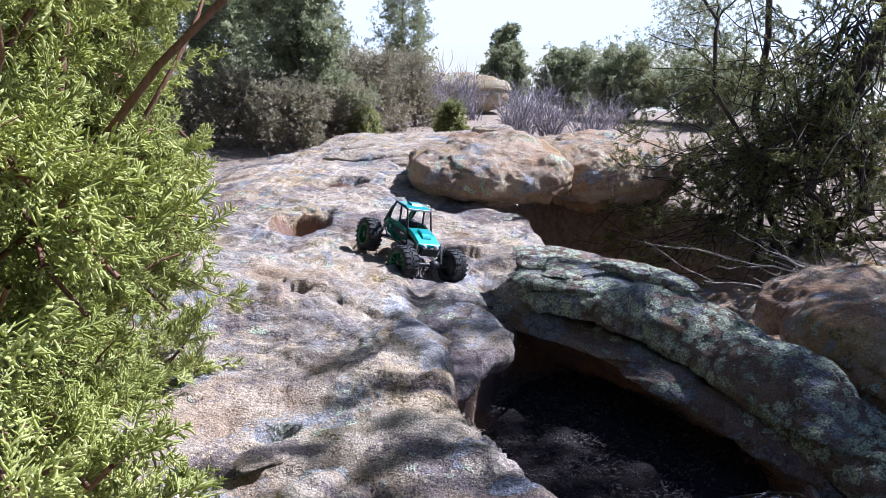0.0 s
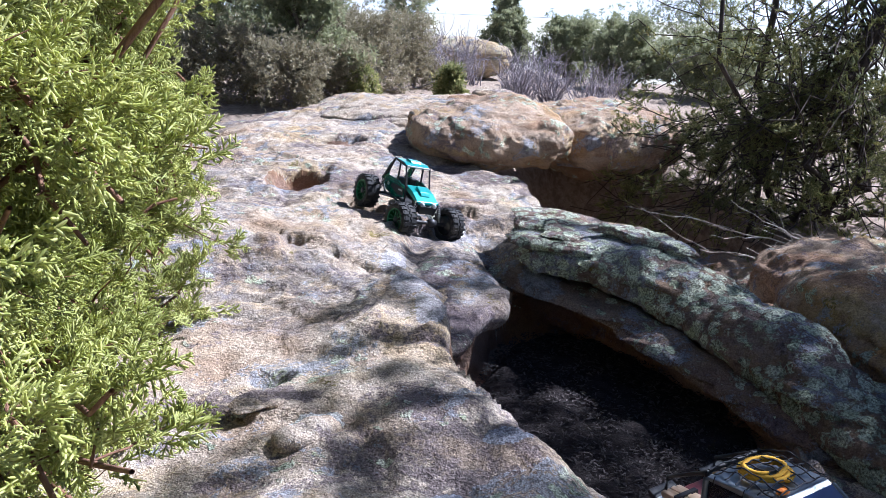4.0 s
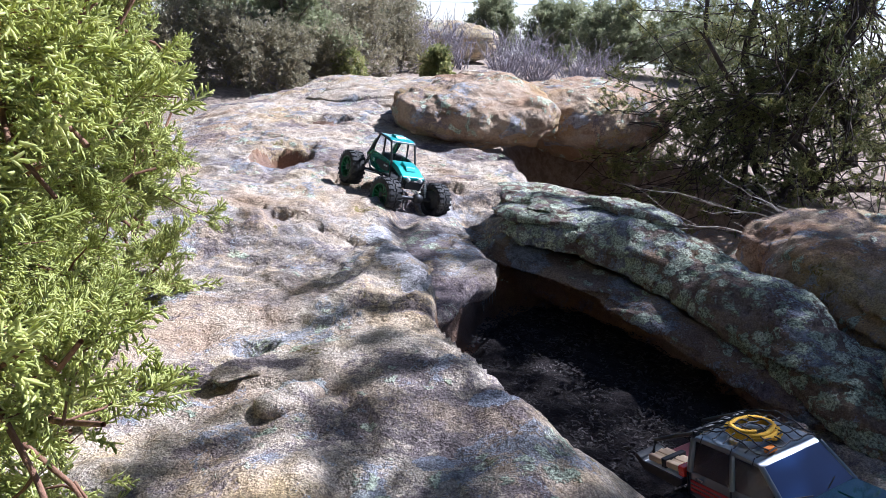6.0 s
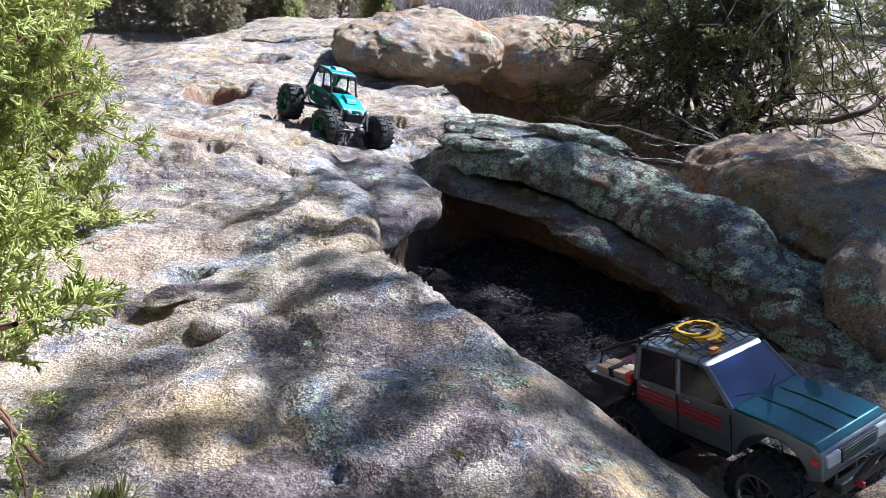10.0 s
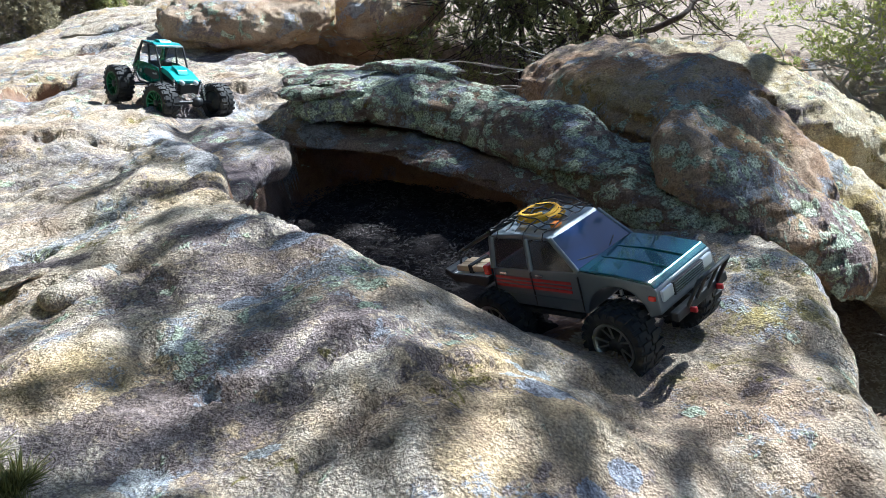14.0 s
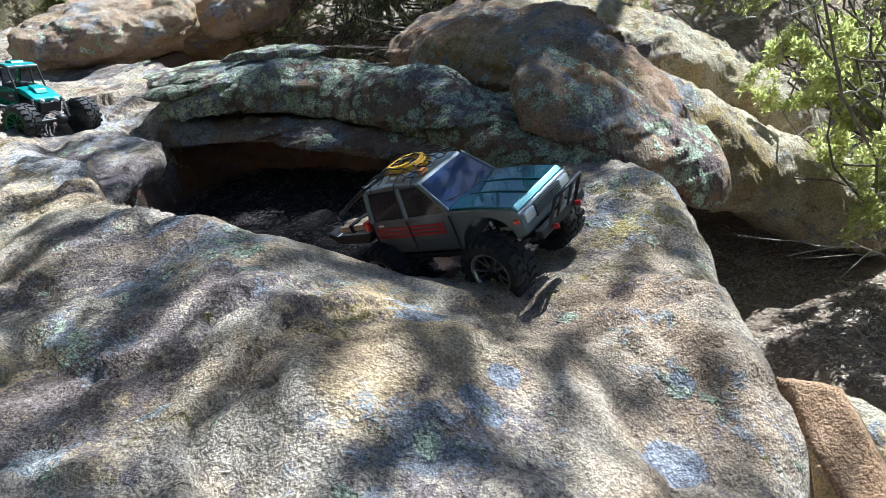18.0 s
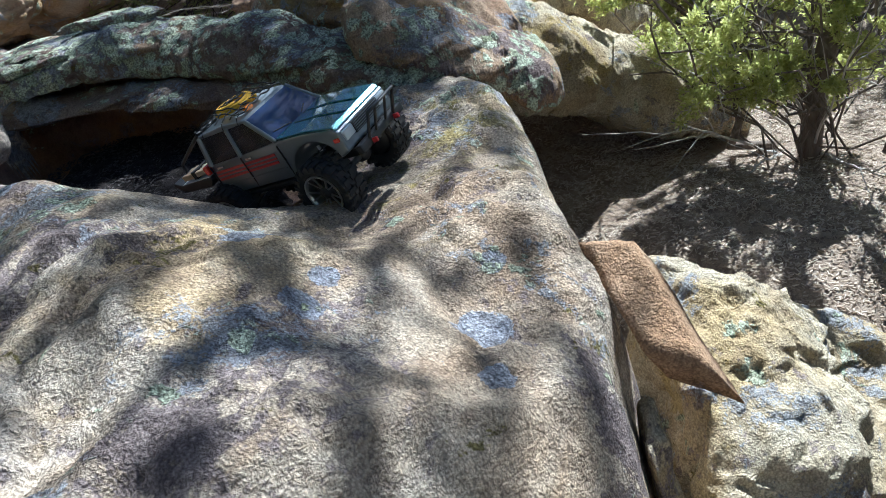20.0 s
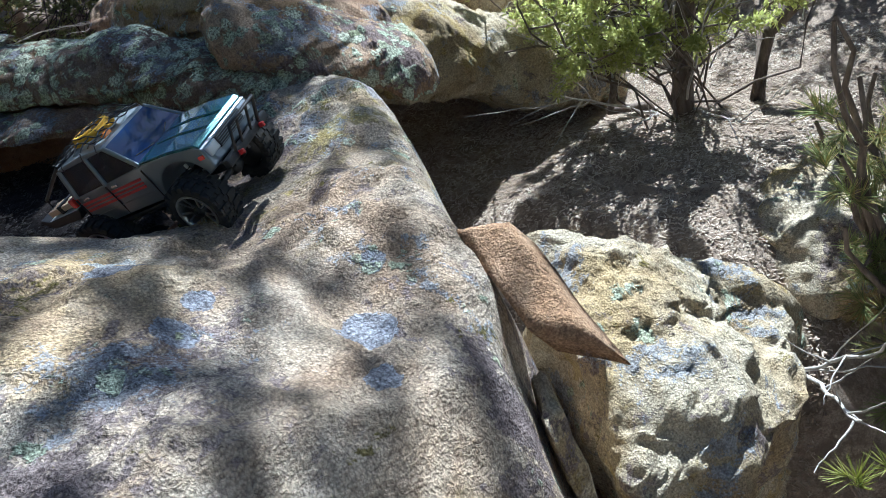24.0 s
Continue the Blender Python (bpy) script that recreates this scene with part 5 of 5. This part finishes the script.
def quad_part(name, corners, mat, parent, thick=0.0015, label=""):
    """A thin flat panel with real thickness on four corners."""
    bm = bmesh.new()
    a = [bm.verts.new(c) for c in corners]
    f = bm.faces.new(a)
    f.normal_update()
    n = f.normal * thick
    ext = bmesh.ops.extrude_face_region(bm, geom=[f])
    for v in ext["geom"]:
        if isinstance(v, bmesh.types.BMVert):
            v.co += n
    bmesh.ops.recalc_face_normals(bm, faces=bm.faces[:])
    return part(name, bm, mat, parent, label)


def lathe(profile, count):
    """(radius, y) outline turned about the y axis."""
    a = np.linspace(0, 2 * math.pi, count, endpoint=False)
    p = np.array(profile)
    v = np.stack([p[:, None, 0] * np.cos(a), p[:, None, 1] + 0 * a, p[:, None, 0] * np.sin(a)], -1).reshape(-1, 3)
    return v, grid_faces(len(p), count, True)


def boxes(items):
    """Many small turned blocks as arrays: each (centre, axis x, axis y, axis z) with half-lengths in the axes."""
    corner = np.array([(x, y, z) for x in (-1, 1) for y in (-1, 1) for z in (-1, 1)], float)
    quad = np.array([(0, 1, 3, 2), (4, 6, 7, 5), (0, 4, 5, 1), (2, 3, 7, 6), (0, 2, 6, 4), (1, 5, 7, 3)])
    vs, fs = [], []
    for k, (c, ax, ay, az) in enumerate(items):
        vs.append(np.array(c) + corner @ np.array([ax, ay, az], float))
        fs.append(quad + 8 * k)
    return np.concatenate(vs), np.concatenate(fs)


def tyre_mesh(radius, width, lugs, mat):
    h = width / 2
    r = radius
    prof = [(r * 0.60, -h * 0.72), (r * 0.66, -h * 0.95), (r * 0.80, -h * 1.05), (r * 0.91, -h * 0.98), (r * 0.955, -h * 0.72), (r * 0.965, 0),
            (r * 0.955, h * 0.72), (r * 0.91, h * 0.98), (r * 0.80, h * 1.05), (r * 0.66, h * 0.95), (r * 0.60, h * 0.72)]
    v, f = lathe(prof, 56)
    items = []
    for k in range(lugs):
        for side in (-1, 1):
            a = 2 * math.pi * (k + (0.5 if side > 0 else 0)) / lugs
            out = np.array([math.cos(a), 0, math.sin(a)])
            tan = np.array([-math.sin(a), 0, math.cos(a)])
            y = np.array([0, 1.0, 0])
            lug = 2 * math.pi * r / lugs * 0.27
            items.append((out * r * 0.965 + y * side * h * 0.52, tan * lug + y * 0.25 * lug, y * h * 0.36 * side, out * r * 0.045))
            items.append((out * r * 0.90 + y * side * h * 0.98, tan * lug * 0.8, y * h * 0.10 * side, out * r * 0.085))
            a2 = a + math.pi / lugs * 0.9
            o2 = np.array([math.cos(a2), 0, math.sin(a2)])
            t2 = np.array([-math.sin(a2), 0, math.cos(a2)])
            items.append((o2 * r * 0.965 + y * side * h * 0.17, t2 * lug * 0.8, y * h * 0.17, o2 * r * 0.04))
    bv, bf = boxes(items)
    return mesh_of("tyre", np.concatenate([v, bv]), np.concatenate([f, bf + len(v)]), mat, False)


def rim_mesh(radius, width, spokes, mat):
    h = width / 2
    r = radius * 0.62
    prof = [(r * 0.90, -h * 0.3), (r * 0.90, h * 0.80), (r * 0.95, h * 0.98), (r * 1.04, h * 1.0), (r * 1.05, h * 0.88), (r * 0.98, h * 0.7), (r * 0.98, -h * 0.3)]
    v, f = lathe(prof, 48)
    items = []
    for k in range(spokes):
        for off in (-0.13, 0.13):
            a = 2 * math.pi * k / spokes + off
            b = 2 * math.pi * k / spokes + off * 1.9
            p0 = np.array([math.cos(a) * r * 0.25, h * 0.62, math.sin(a) * r * 0.25])
            p1 = np.array([math.cos(b) * r * 0.93, h * 0.86, math.sin(b) * r * 0.93])
            d = (p1 - p0) / 2
            s = np.cross(d, [0, 1.0, 0])
            s /= np.linalg.norm(s)
            items.append(((p0 + p1) / 2, d, s * r * 0.035, np.array([0, h * 0.05, 0])))
    for k in range(12):
        a = 2 * math.pi * (k + 0.5) / 12
        o = np.array([math.cos(a), 0, math.sin(a)])
        items.append((o * r * 1.0 + np.array([0, h * 1.0, 0]), o * r * 0.03, np.array([0, h * 0.04, 0]), np.cross(o, [0, 1.0, 0]) * r * 0.03))
    bv, bf = boxes(items)
    return mesh_of("rim", np.concatenate([v, bv]), np.concatenate([f, bf + len(v)]), mat, False)


def add_wheels(t, base, track, radius, width, rim_mat, lugs, spokes, steer=0.0, rear_z=0.0):
    hub_v, hub_f = lathe([(0.001, width * 0.40), (radius * 0.17, width * 0.40), (radius * 0.19, width * 0.30), (radius * 0.56, width * 0.05), (radius * 0.57, -width * 0.4), (0.001, -width * 0.42)], 28)
    hub, tyre, rim = mesh_of("wheel", hub_v, hub_f, black_plastic), tyre_mesh(radius, width, lugs, tyre_rubber), rim_mesh(radius, width, spokes, rim_mat)
    for x, y, turn in ((base / 2, track / 2, steer), (base / 2, -track / 2, steer + 180), (-base / 2, track / 2, 0), (-base / 2, -track / 2, 180)):
        w = child("wheel", hub, t, "", pose(x, y, radius + (rear_z if x < 0 else 0), 0, 0, turn))
        child("tyre", tyre, w, "knobbly black rubber tyre")
        child("rim", rim, w)


def add_axles(t, base, track, radius, mat):
    for x in (base / 2, -base / 2):
        tube_part("axle", [[(x, -track / 2, radius, 0.007), (x, track / 2, radius, 0.007)]], mat, t, "", 10)
        v, f = lathe([(0.001, -0.018), (0.014, -0.016), (0.019, 0), (0.014, 0.016), (0.001, 0.018)], 16)
        child("axle_housing", mesh_of("axle_housing", v, f, mat), t, "", pose(x, 0.03, radius))
        for s in (-1, 1):
            tube_part("link", [[(x, s * 0.05, radius - 0.004, 0.0035), (x * 0.25, s * 0.035, radius + 0.02, 0.0035)]], silver, t)
            tube_part("shock_absorber", [[(x, s * 0.062, radius + 0.004, 0.0035), (x * 0.86, s * 0.05, radius + 0.075, 0.0035)]], silver, t)
            coil = [(x + (x * 0.86 - x) * q, s * 0.062 + s * (0.05 - 0.062) * q, radius + 0.004 + 0.071 * q) for q in np.linspace(0.15, 0.9, 60)]
            turn = np.linspace(0, 2 * math.pi * 7, 60)
            tube_part("spring", [[(a + 0.008 * math.cos(w), b + 0.008 * math.sin(w), c, 0.0012) for (a, b, c), w in zip(coil, turn)]], black_plastic, t, "", 4)


def pickup():
    t = thing("model_pickup_truck", "grey radio-controlled pickup with teal bonnet and red stripes on rock", "model truck", (0, 0, 0))
    arch = [(0.150 + 0.066 * math.cos(a), 0.112 + 0.058 * math.sin(a)) for a in np.linspace(radians(8), radians(176), 14)]
    prism_part("body", [(-0.150, 0.112), (-0.151, 0.187), (0.072, 0.193), (0.150, 0.189), (0.222, 0.180), (0.236, 0.170), (0.240, 0.128)] + arch + [(0.080, 0.110)], -0.096, 0.096, grey_paint, t, "", 0.004, 0.93)
    # bonnet with pressed ridges
    prism_part("bonnet", [(0.074, 0.1935), (0.072, 0.197), (0.150, 0.194), (0.222, 0.1845), (0.233, 0.175), (0.231, 0.171)], -0.088, 0.088, teal_paint, t, "glossy teal bonnet", 0.002)
    for y in (-0.026, 0.026):
        tube_part("bonnet_ridge", [[(0.085, y, 0.1955, 0.003), (0.15, y, 0.1935, 0.0035), (0.222, y, 0.1845, 0.003)]], teal_paint, t)
    # roof and pillars
    prism_part("roof", [(-0.147, 0.246), (-0.140, 0.255), (-0.06, 0.259), (0.005, 0.254), (0.016, 0.247)], -0.078, 0.078, grey_paint, t, "", 0.003)
    for s in (-1, 1):
        yb, yt = s * 0.089, s * 0.0765
        tube_part("pillar", [[(0.074, yb, 0.192, 0.005), (0.014, yt, 0.250, 0.005)]], grey_paint, t)
        tube_part("pillar", [[(-0.043, yb, 0.186, 0.006), (-0.048, yt, 0.250, 0.006)]], grey_paint, t)
        tube_part("pillar", [[(-0.146, yb, 0.186, 0.007), (-0.142, yt, 0.250, 0.007)]], grey_paint, t)
        quad_part("side_window", [(-0.140, s * 0.088, 0.188), (-0.048, s * 0.088, 0.188), (-0.052, s * 0.0775, 0.247), (-0.138, s * 0.0775, 0.247)], tinted_glass, t, 0.001)
        quad_part("side_window", [(-0.038, s * 0.088, 0.188), (0.068, s * 0.088, 0.191), (0.012, s * 0.0775, 0.247), (-0.043, s * 0.0775, 0.247)], tinted_glass, t, 0.001)
        for k in range(3):
            z = 0.1685 - 0.0085 * k
            box_part("stripe", (-0.045, s * (0.0968 - 0.0045 * (z - 0.115) / 0.0735 * 1.45 + 0.0005), z, 0.196, 0.0012, 0.0055 if k != 1 else 0.0045), red_paint, t, "red side stripe", 0)
        for x in (-0.118, -0.022):
            box_part("door_handle", (x, s * 0.0935, 0.1785, 0.018, 0.004, 0.0055), chrome, t, "chrome handle", 0.001)
        for x in (-0.148, -0.043, 0.074):
            box_part("door_gap", (x, s * 0.0945, 0.149, 0.0014, 0.0036, 0.072), black_plastic, t, "", 0)
        box_part("door_crease", (-0.04, s * 0.0962, 0.136, 0.215, 0.0015, 0.0018), grey_paint, t, "", 0)
        box_part("headlight", (0.238, s * 0.066, 0.157, 0.008, 0.034, 0.021), lamp_lens, t, "clear rectangular headlight", 0.003)
        box_part("marker_lamp", (0.226, s * 0.0935, 0.157, 0.013, 0.005, 0.008), red_lens, t, "small red marker lamp", 0.001)
        box_part("rock_slider", (-0.035, s * 0.085, 0.100, 0.19, 0.016, 0.011), black_plastic, t, "", 0.003)
        box_part("chassis_rail", (0.0, s * 0.028, 0.098, 0.44, 0.008, 0.016), black_plastic, t, "", 0.001)
        box_part("tow_hook", (0.268, s * 0.045, 0.118, 0.016, 0.006, 0.010), red_paint, t, "red tow shackle", 0.002)
        tube_part("wiper", [[(0.070, s * 0.02, 0.198, 0.0014), (0.062, s * 0.058 - 0.01, 0.207, 0.0012)]], black_plastic, t)
        # bed tray beside the wheel
        prism_part("tray", [(-0.155, 0.160), (-0.155, 0.168), (-0.262, 0.168), (-0.285, 0.180), (-0.290, 0.172), (-0.265, 0.150), (-0.17, 0.146)], s * 0.038, s * 0.104, black_plastic, t, "", 0.002)
        quad_part("tray_top", [(-0.160, s * 0.042, 0.1695), (-0.160, s * 0.1015, 0.1695), (-0.262, s * 0.1015, 0.1695), (-0.262, s * 0.042, 0.1695)], white_plastic, t, 0.0012)
        tube_part("roll_bar", [[(-0.152, s * 0.068, 0.255, 0.0045), (-0.20, s * 0.068, 0.234, 0.0045), (-0.262, s * 0.068, 0.205, 0.0045), (-0.272, s * 0.068, 0.172, 0.0045)]], black_plastic, t)
        tube_part("roll_bar", [[(-0.154, s * 0.07, 0.165, 0.005), (-0.153, s * 0.07, 0.225, 0.005), (-0.152, s * 0.064, 0.256, 0.005)]], black_plastic, t)
    tube_part("roll_bar", [[(-0.152, -0.068, 0.256, 0.0045), (-0.152, 0.068, 0.256, 0.0045)]], black_plastic, t)
    quad_part("windscreen", [(0.073, -0.085, 0.194), (0.073, 0.085, 0.194), (0.016, 0.074, 0.249), (0.016, -0.074, 0.249)], sky_reflection_glass, t, 0.0012, "reflecting windscreen tinted with a painted bluish sky reflection")
    quad_part("rear_window", [(-0.149, -0.080, 0.190), (-0.149, 0.080, 0.190), (-0.146, 0.073, 0.246), (-0.146, -0.073, 0.246)], tinted_glass, t)
    box_part("dashboard", (0.045, 0, 0.192, 0.03, 0.15, 0.012), black_plastic, t)
    for y in (-0.04, 0.04):
        box_part("seat", (-0.02, y, 0.200, 0.022, 0.05, 0.05), black_plastic, t, "", 0.005)
    box_part("grille", (0.240, 0, 0.156, 0.006, 0.098, 0.024), black_plastic, t, "black front grille", 0.001)
    for k in range(5):
        box_part("grille_bar", (0.244, 0, 0.147 + 0.0045 * k, 0.002, 0.094, 0.0012), grey_paint, t, "", 0)
    box_part("front_bumper", (0.256, 0, 0.121, 0.016, 0.17, 0.018), black_plastic, t, "", 0.004)
    tube_part("bull_bar", [[(0.262, -0.05, 0.124, 0.004), (0.292, -0.05, 0.176, 0.004), (0.292, 0.05, 0.176, 0.004), (0.262, 0.05, 0.124, 0.004)]], black_plastic, t)
    for y in (-0.02, 0.02):
        tube_part("bull_bar_strut", [[(0.262, y, 0.126, 0.003), (0.290, y, 0.174, 0.003)]], black_plastic, t)
    box_part("roof_lamp", (-0.005, -0.03, 0.262, 0.012, 0.022, 0.010), orange_lens, t, "orange roof lamp", 0.002)
    # load: split wood with a strap, red can
    for s, n in ((-1, 4), (1, 3)):
        for k in range(n):
            box_part("firewood", (-0.212, s * (0.052 + 0.0125 * k), 0.178 + 0.002 * (k % 2), 0.082, 0.011, 0.013), fire_wood, t, "pale split stick", 0.002, pose(0, 0, 0, 12 * (k % 3), 0, 1.5 * k))
        box_part("strap", (-0.212, s * 0.068, 0.180, 0.012, 0.056, 0.019), black_net, t, "black strap", 0.001)
        box_part("red_canister", (-0.163, s * 0.085, 0.181, 0.016, 0.026, 0.022), red_lens, t, "bright red canister", 0.004)
    box_part("bed_box", (-0.205, 0, 0.158, 0.10, 0.07, 0.034), dark_red, t, "dark red bed box", 0.004)
    # rope and net on the roof
    strands = []
    for s in (0.0, math.pi * 2 / 3, math.pi * 4 / 3):
        a = np.linspace(0, 2 * math.pi * 2.9, 260)
        strands.append([
                        (-0.070 + (0.046 - 0.0035 * w / 6.28 + 0.0028 * math.cos(w * 22 + s) + 0.004 * math.sin(2.3 * w)) * math.cos(w), (0.044 - 0.003 * w / 6.28 + 0.0028 * math.cos(w * 22 + s)) * math.sin(w), 0.2655 + 0.0045 * w / 6.28 + 0.0020 * math.sin(w * 22 + s), 0.0034) for w in a])
    tube_part("rope", strands, rope_yellow, t, "coiled yellow rope", 6)
    cords = []
    for k in range(7):
        f = -0.068 + 0.136 * k / 6
        cords.append([(x, f, 0.262 + 0.021 * math.exp(-((x + 0.07) / 0.055) ** 2) + 0.002 * math.sin(x * 150 + k), 0.0015) for x in np.linspace(-0.146, 0.004, 18)])
        g = -0.146 + 0.15 * k / 6
        cords.append([(g, y, 0.262 + 0.021 * math.exp(-((g + 0.07) / 0.055) ** 2) * math.exp(-(y / 0.06) ** 2) + 0.002 * math.sin(y * 150 + k), 0.0015) for y in np.linspace(-0.076, 0.076, 18)])
    tube_part("cargo_net", cords, black_net, t, "black knotted cargo net", 5)
    for s in (-1, 1):
        for x in (-0.12, -0.05, 0.0):
            tube_part("net_hook", [[(x, s * 0.076, 0.262, 0.0013), (x, s * 0.083, 0.252, 0.0013), (x, s * 0.081, 0.246, 0.0013)]], black_net, t, "", 5)
    add_axles(t, 0.30, 0.20, 0.068, black_plastic)
    add_wheels(t, 0.30, 0.205, 0.070, 0.056, silver, 22, 5, -4)
    return t


def crawler():
    t = thing("model_rock_crawler", "green radio-controlled buggy crawler standing on the sandstone slab", "model truck", (0, 0, 0))
    prism_part("bonnet", [(0.030, 0.150), (0.030, 0.168), (0.085, 0.160), (0.138, 0.140), (0.140, 0.128), (0.08, 0.140)], -0.047, 0.047, aqua_paint, t, "aqua bonnet panel", 0.003)
    prism_part("bonnet_scoop", [(0.055, 0.166), (0.06, 0.176), (0.098, 0.166), (0.11, 0.153)], -0.020, 0.020, aqua_paint, t, "", 0.002)
    prism_part("roof", [(-0.095, 0.226), (-0.09, 0.236), (-0.02, 0.240), (0.0, 0.234), (-0.002, 0.226)], -0.052, 0.052, aqua_paint, t, "aqua roof panel", 0.003)
    prism_part("roof_scoop", [(-0.07, 0.238), (-0.06, 0.246), (-0.03, 0.247), (-0.02, 0.240)], -0.022, 0.022, aqua_paint, t, "", 0.002)
    box_part("visor", (0.002, 0, 0.232, 0.010, 0.10, 0.006), white_plastic, t, "pale visor strip", 0.002)
    for s in (-1, 1):
        prism_part("side_panel", [(-0.128, 0.118), (-0.124, 0.158), (-0.03, 0.165), (0.032, 0.160), (0.045, 0.12), (-0.02, 0.098), (-0.105, 0.100)], s * 0.052, s * 0.056, green_paint, t, "metallic green side panel", 0.001)
        prism_part("side_inset", [(-0.07, 0.125), (-0.06, 0.143), (0.035, 0.150), (0.042, 0.125), (0.0, 0.115)], s * 0.0565, s * 0.0575, black_plastic, t, "black side inset", 0)
        for k in range(4):
            box_part("marking", (0.002 + 0.0075 * k, s * 0.0581, 0.136 + 0.001 * k, 0.005, 0.001, 0.006), white_plastic, t, "plain pale marking", 0)
        box_part("sticker", (-0.092, s * 0.0565, 0.128, 0.014, 0.001, 0.012), white_plastic, t, "pale square sticker", 0)
        prism_part("rear_panel", [(-0.170, 0.128), (-0.126, 0.125), (-0.122, 0.158), (-0.118, 0.20), (-0.130, 0.205)], s * 0.046, s * 0.050, green_paint, t, "", 0.001)
        y = s * 0.052
        for path in ([(0.04, y, 0.162), (0.0, y, 0.232)], [(0.0, y, 0.232), (-0.095, y, 0.232)], [(-0.095, y, 0.232), (-0.125, y, 0.165)], [(-0.125, y, 0.165), (-0.17, y * 0.9, 0.13)], [(-0.035, y, 0.165), (-0.05, y, 0.232)],
                     [(0.14, y * 0.85, 0.135), (0.13, y * 0.8, 0.09)], [(0.13, y * 0.8, 0.09), (-0.12, y * 0.9, 0.085)], [(-0.12, y * 0.9, 0.085), (-0.17, y * 0.9, 0.13)], [(0.04, y, 0.16), (0.06, y, 0.088)], [(-0.095, y, 0.232), (-0.165, y * 0.9, 0.135)]):
            tube_part("cage_tube", [[(*q, 0.0038) for q in path]], black_plastic, t)
        v, f = lathe([(0.001, 0.008), (0.008, 0.006), (0.009, -0.004), (0.001, -0.006)], 16)
        child("headlight", mesh_of("headlight", v, f, lamp_lens), t, "round clear headlight", pose(0.146, s * 0.026, 0.132, 0, 0, -90))
        box_part("seat", (-0.06, s * 0.024, 0.135, 0.025, 0.035, 0.07), black_plastic, t, "", 0.006)
        tube_part("link", [[(0.155, s * 0.03, 0.082, 0.003), (0.05, s * 0.03, 0.10, 0.003)]], silver, t, "bright link rod")
    for x in (0.0, -0.05, -0.095, 0.04):
        z = 0.232 if x < 0.02 else 0.162
        tube_part("cage_tube", [[(x, -0.052, z, 0.0038), (x, 0.052, z, 0.0038)]], black_plastic, t)
    box_part("chassis_plate", (-0.01, 0, 0.093, 0.25, 0.07, 0.008), black_plastic, t)
    box_part("gearbox", (0.09, 0, 0.115, 0.05, 0.05, 0.035), black_plastic, t, "", 0.006)
    box_part("battery", (-0.135, 0, 0.118, 0.06, 0.045, 0.03), black_plastic, t, "", 0.004)
    box_part("front_plate", (0.148, 0, 0.112, 0.006, 0.07, 0.03), black_plastic, t, "", 0.002)
    add_axles(t, 0.31, 0.21, 0.066, black_plastic)
    add_wheels(t, 0.31, 0.215, 0.066, 0.054, green_metal, 20, 6, 8)
    return t


truck = pickup()
truck.matrix_basis = pose(0.5907, 0.9616, 0.3710, 4.3, -11.6, -63.5) @ Matrix.Scale(0.85, 4)
buggy = crawler()
buggy.matrix_basis = pose(-0.131, 2.515, 0.566, -12.0, 8.0, -61.3) @ Matrix.Scale(0.88, 4)

litter("needle_litter", "pale dry needles strewn over the slope", 1.1, 2.7, 0.15, 1.7, 38000, straw, 91)
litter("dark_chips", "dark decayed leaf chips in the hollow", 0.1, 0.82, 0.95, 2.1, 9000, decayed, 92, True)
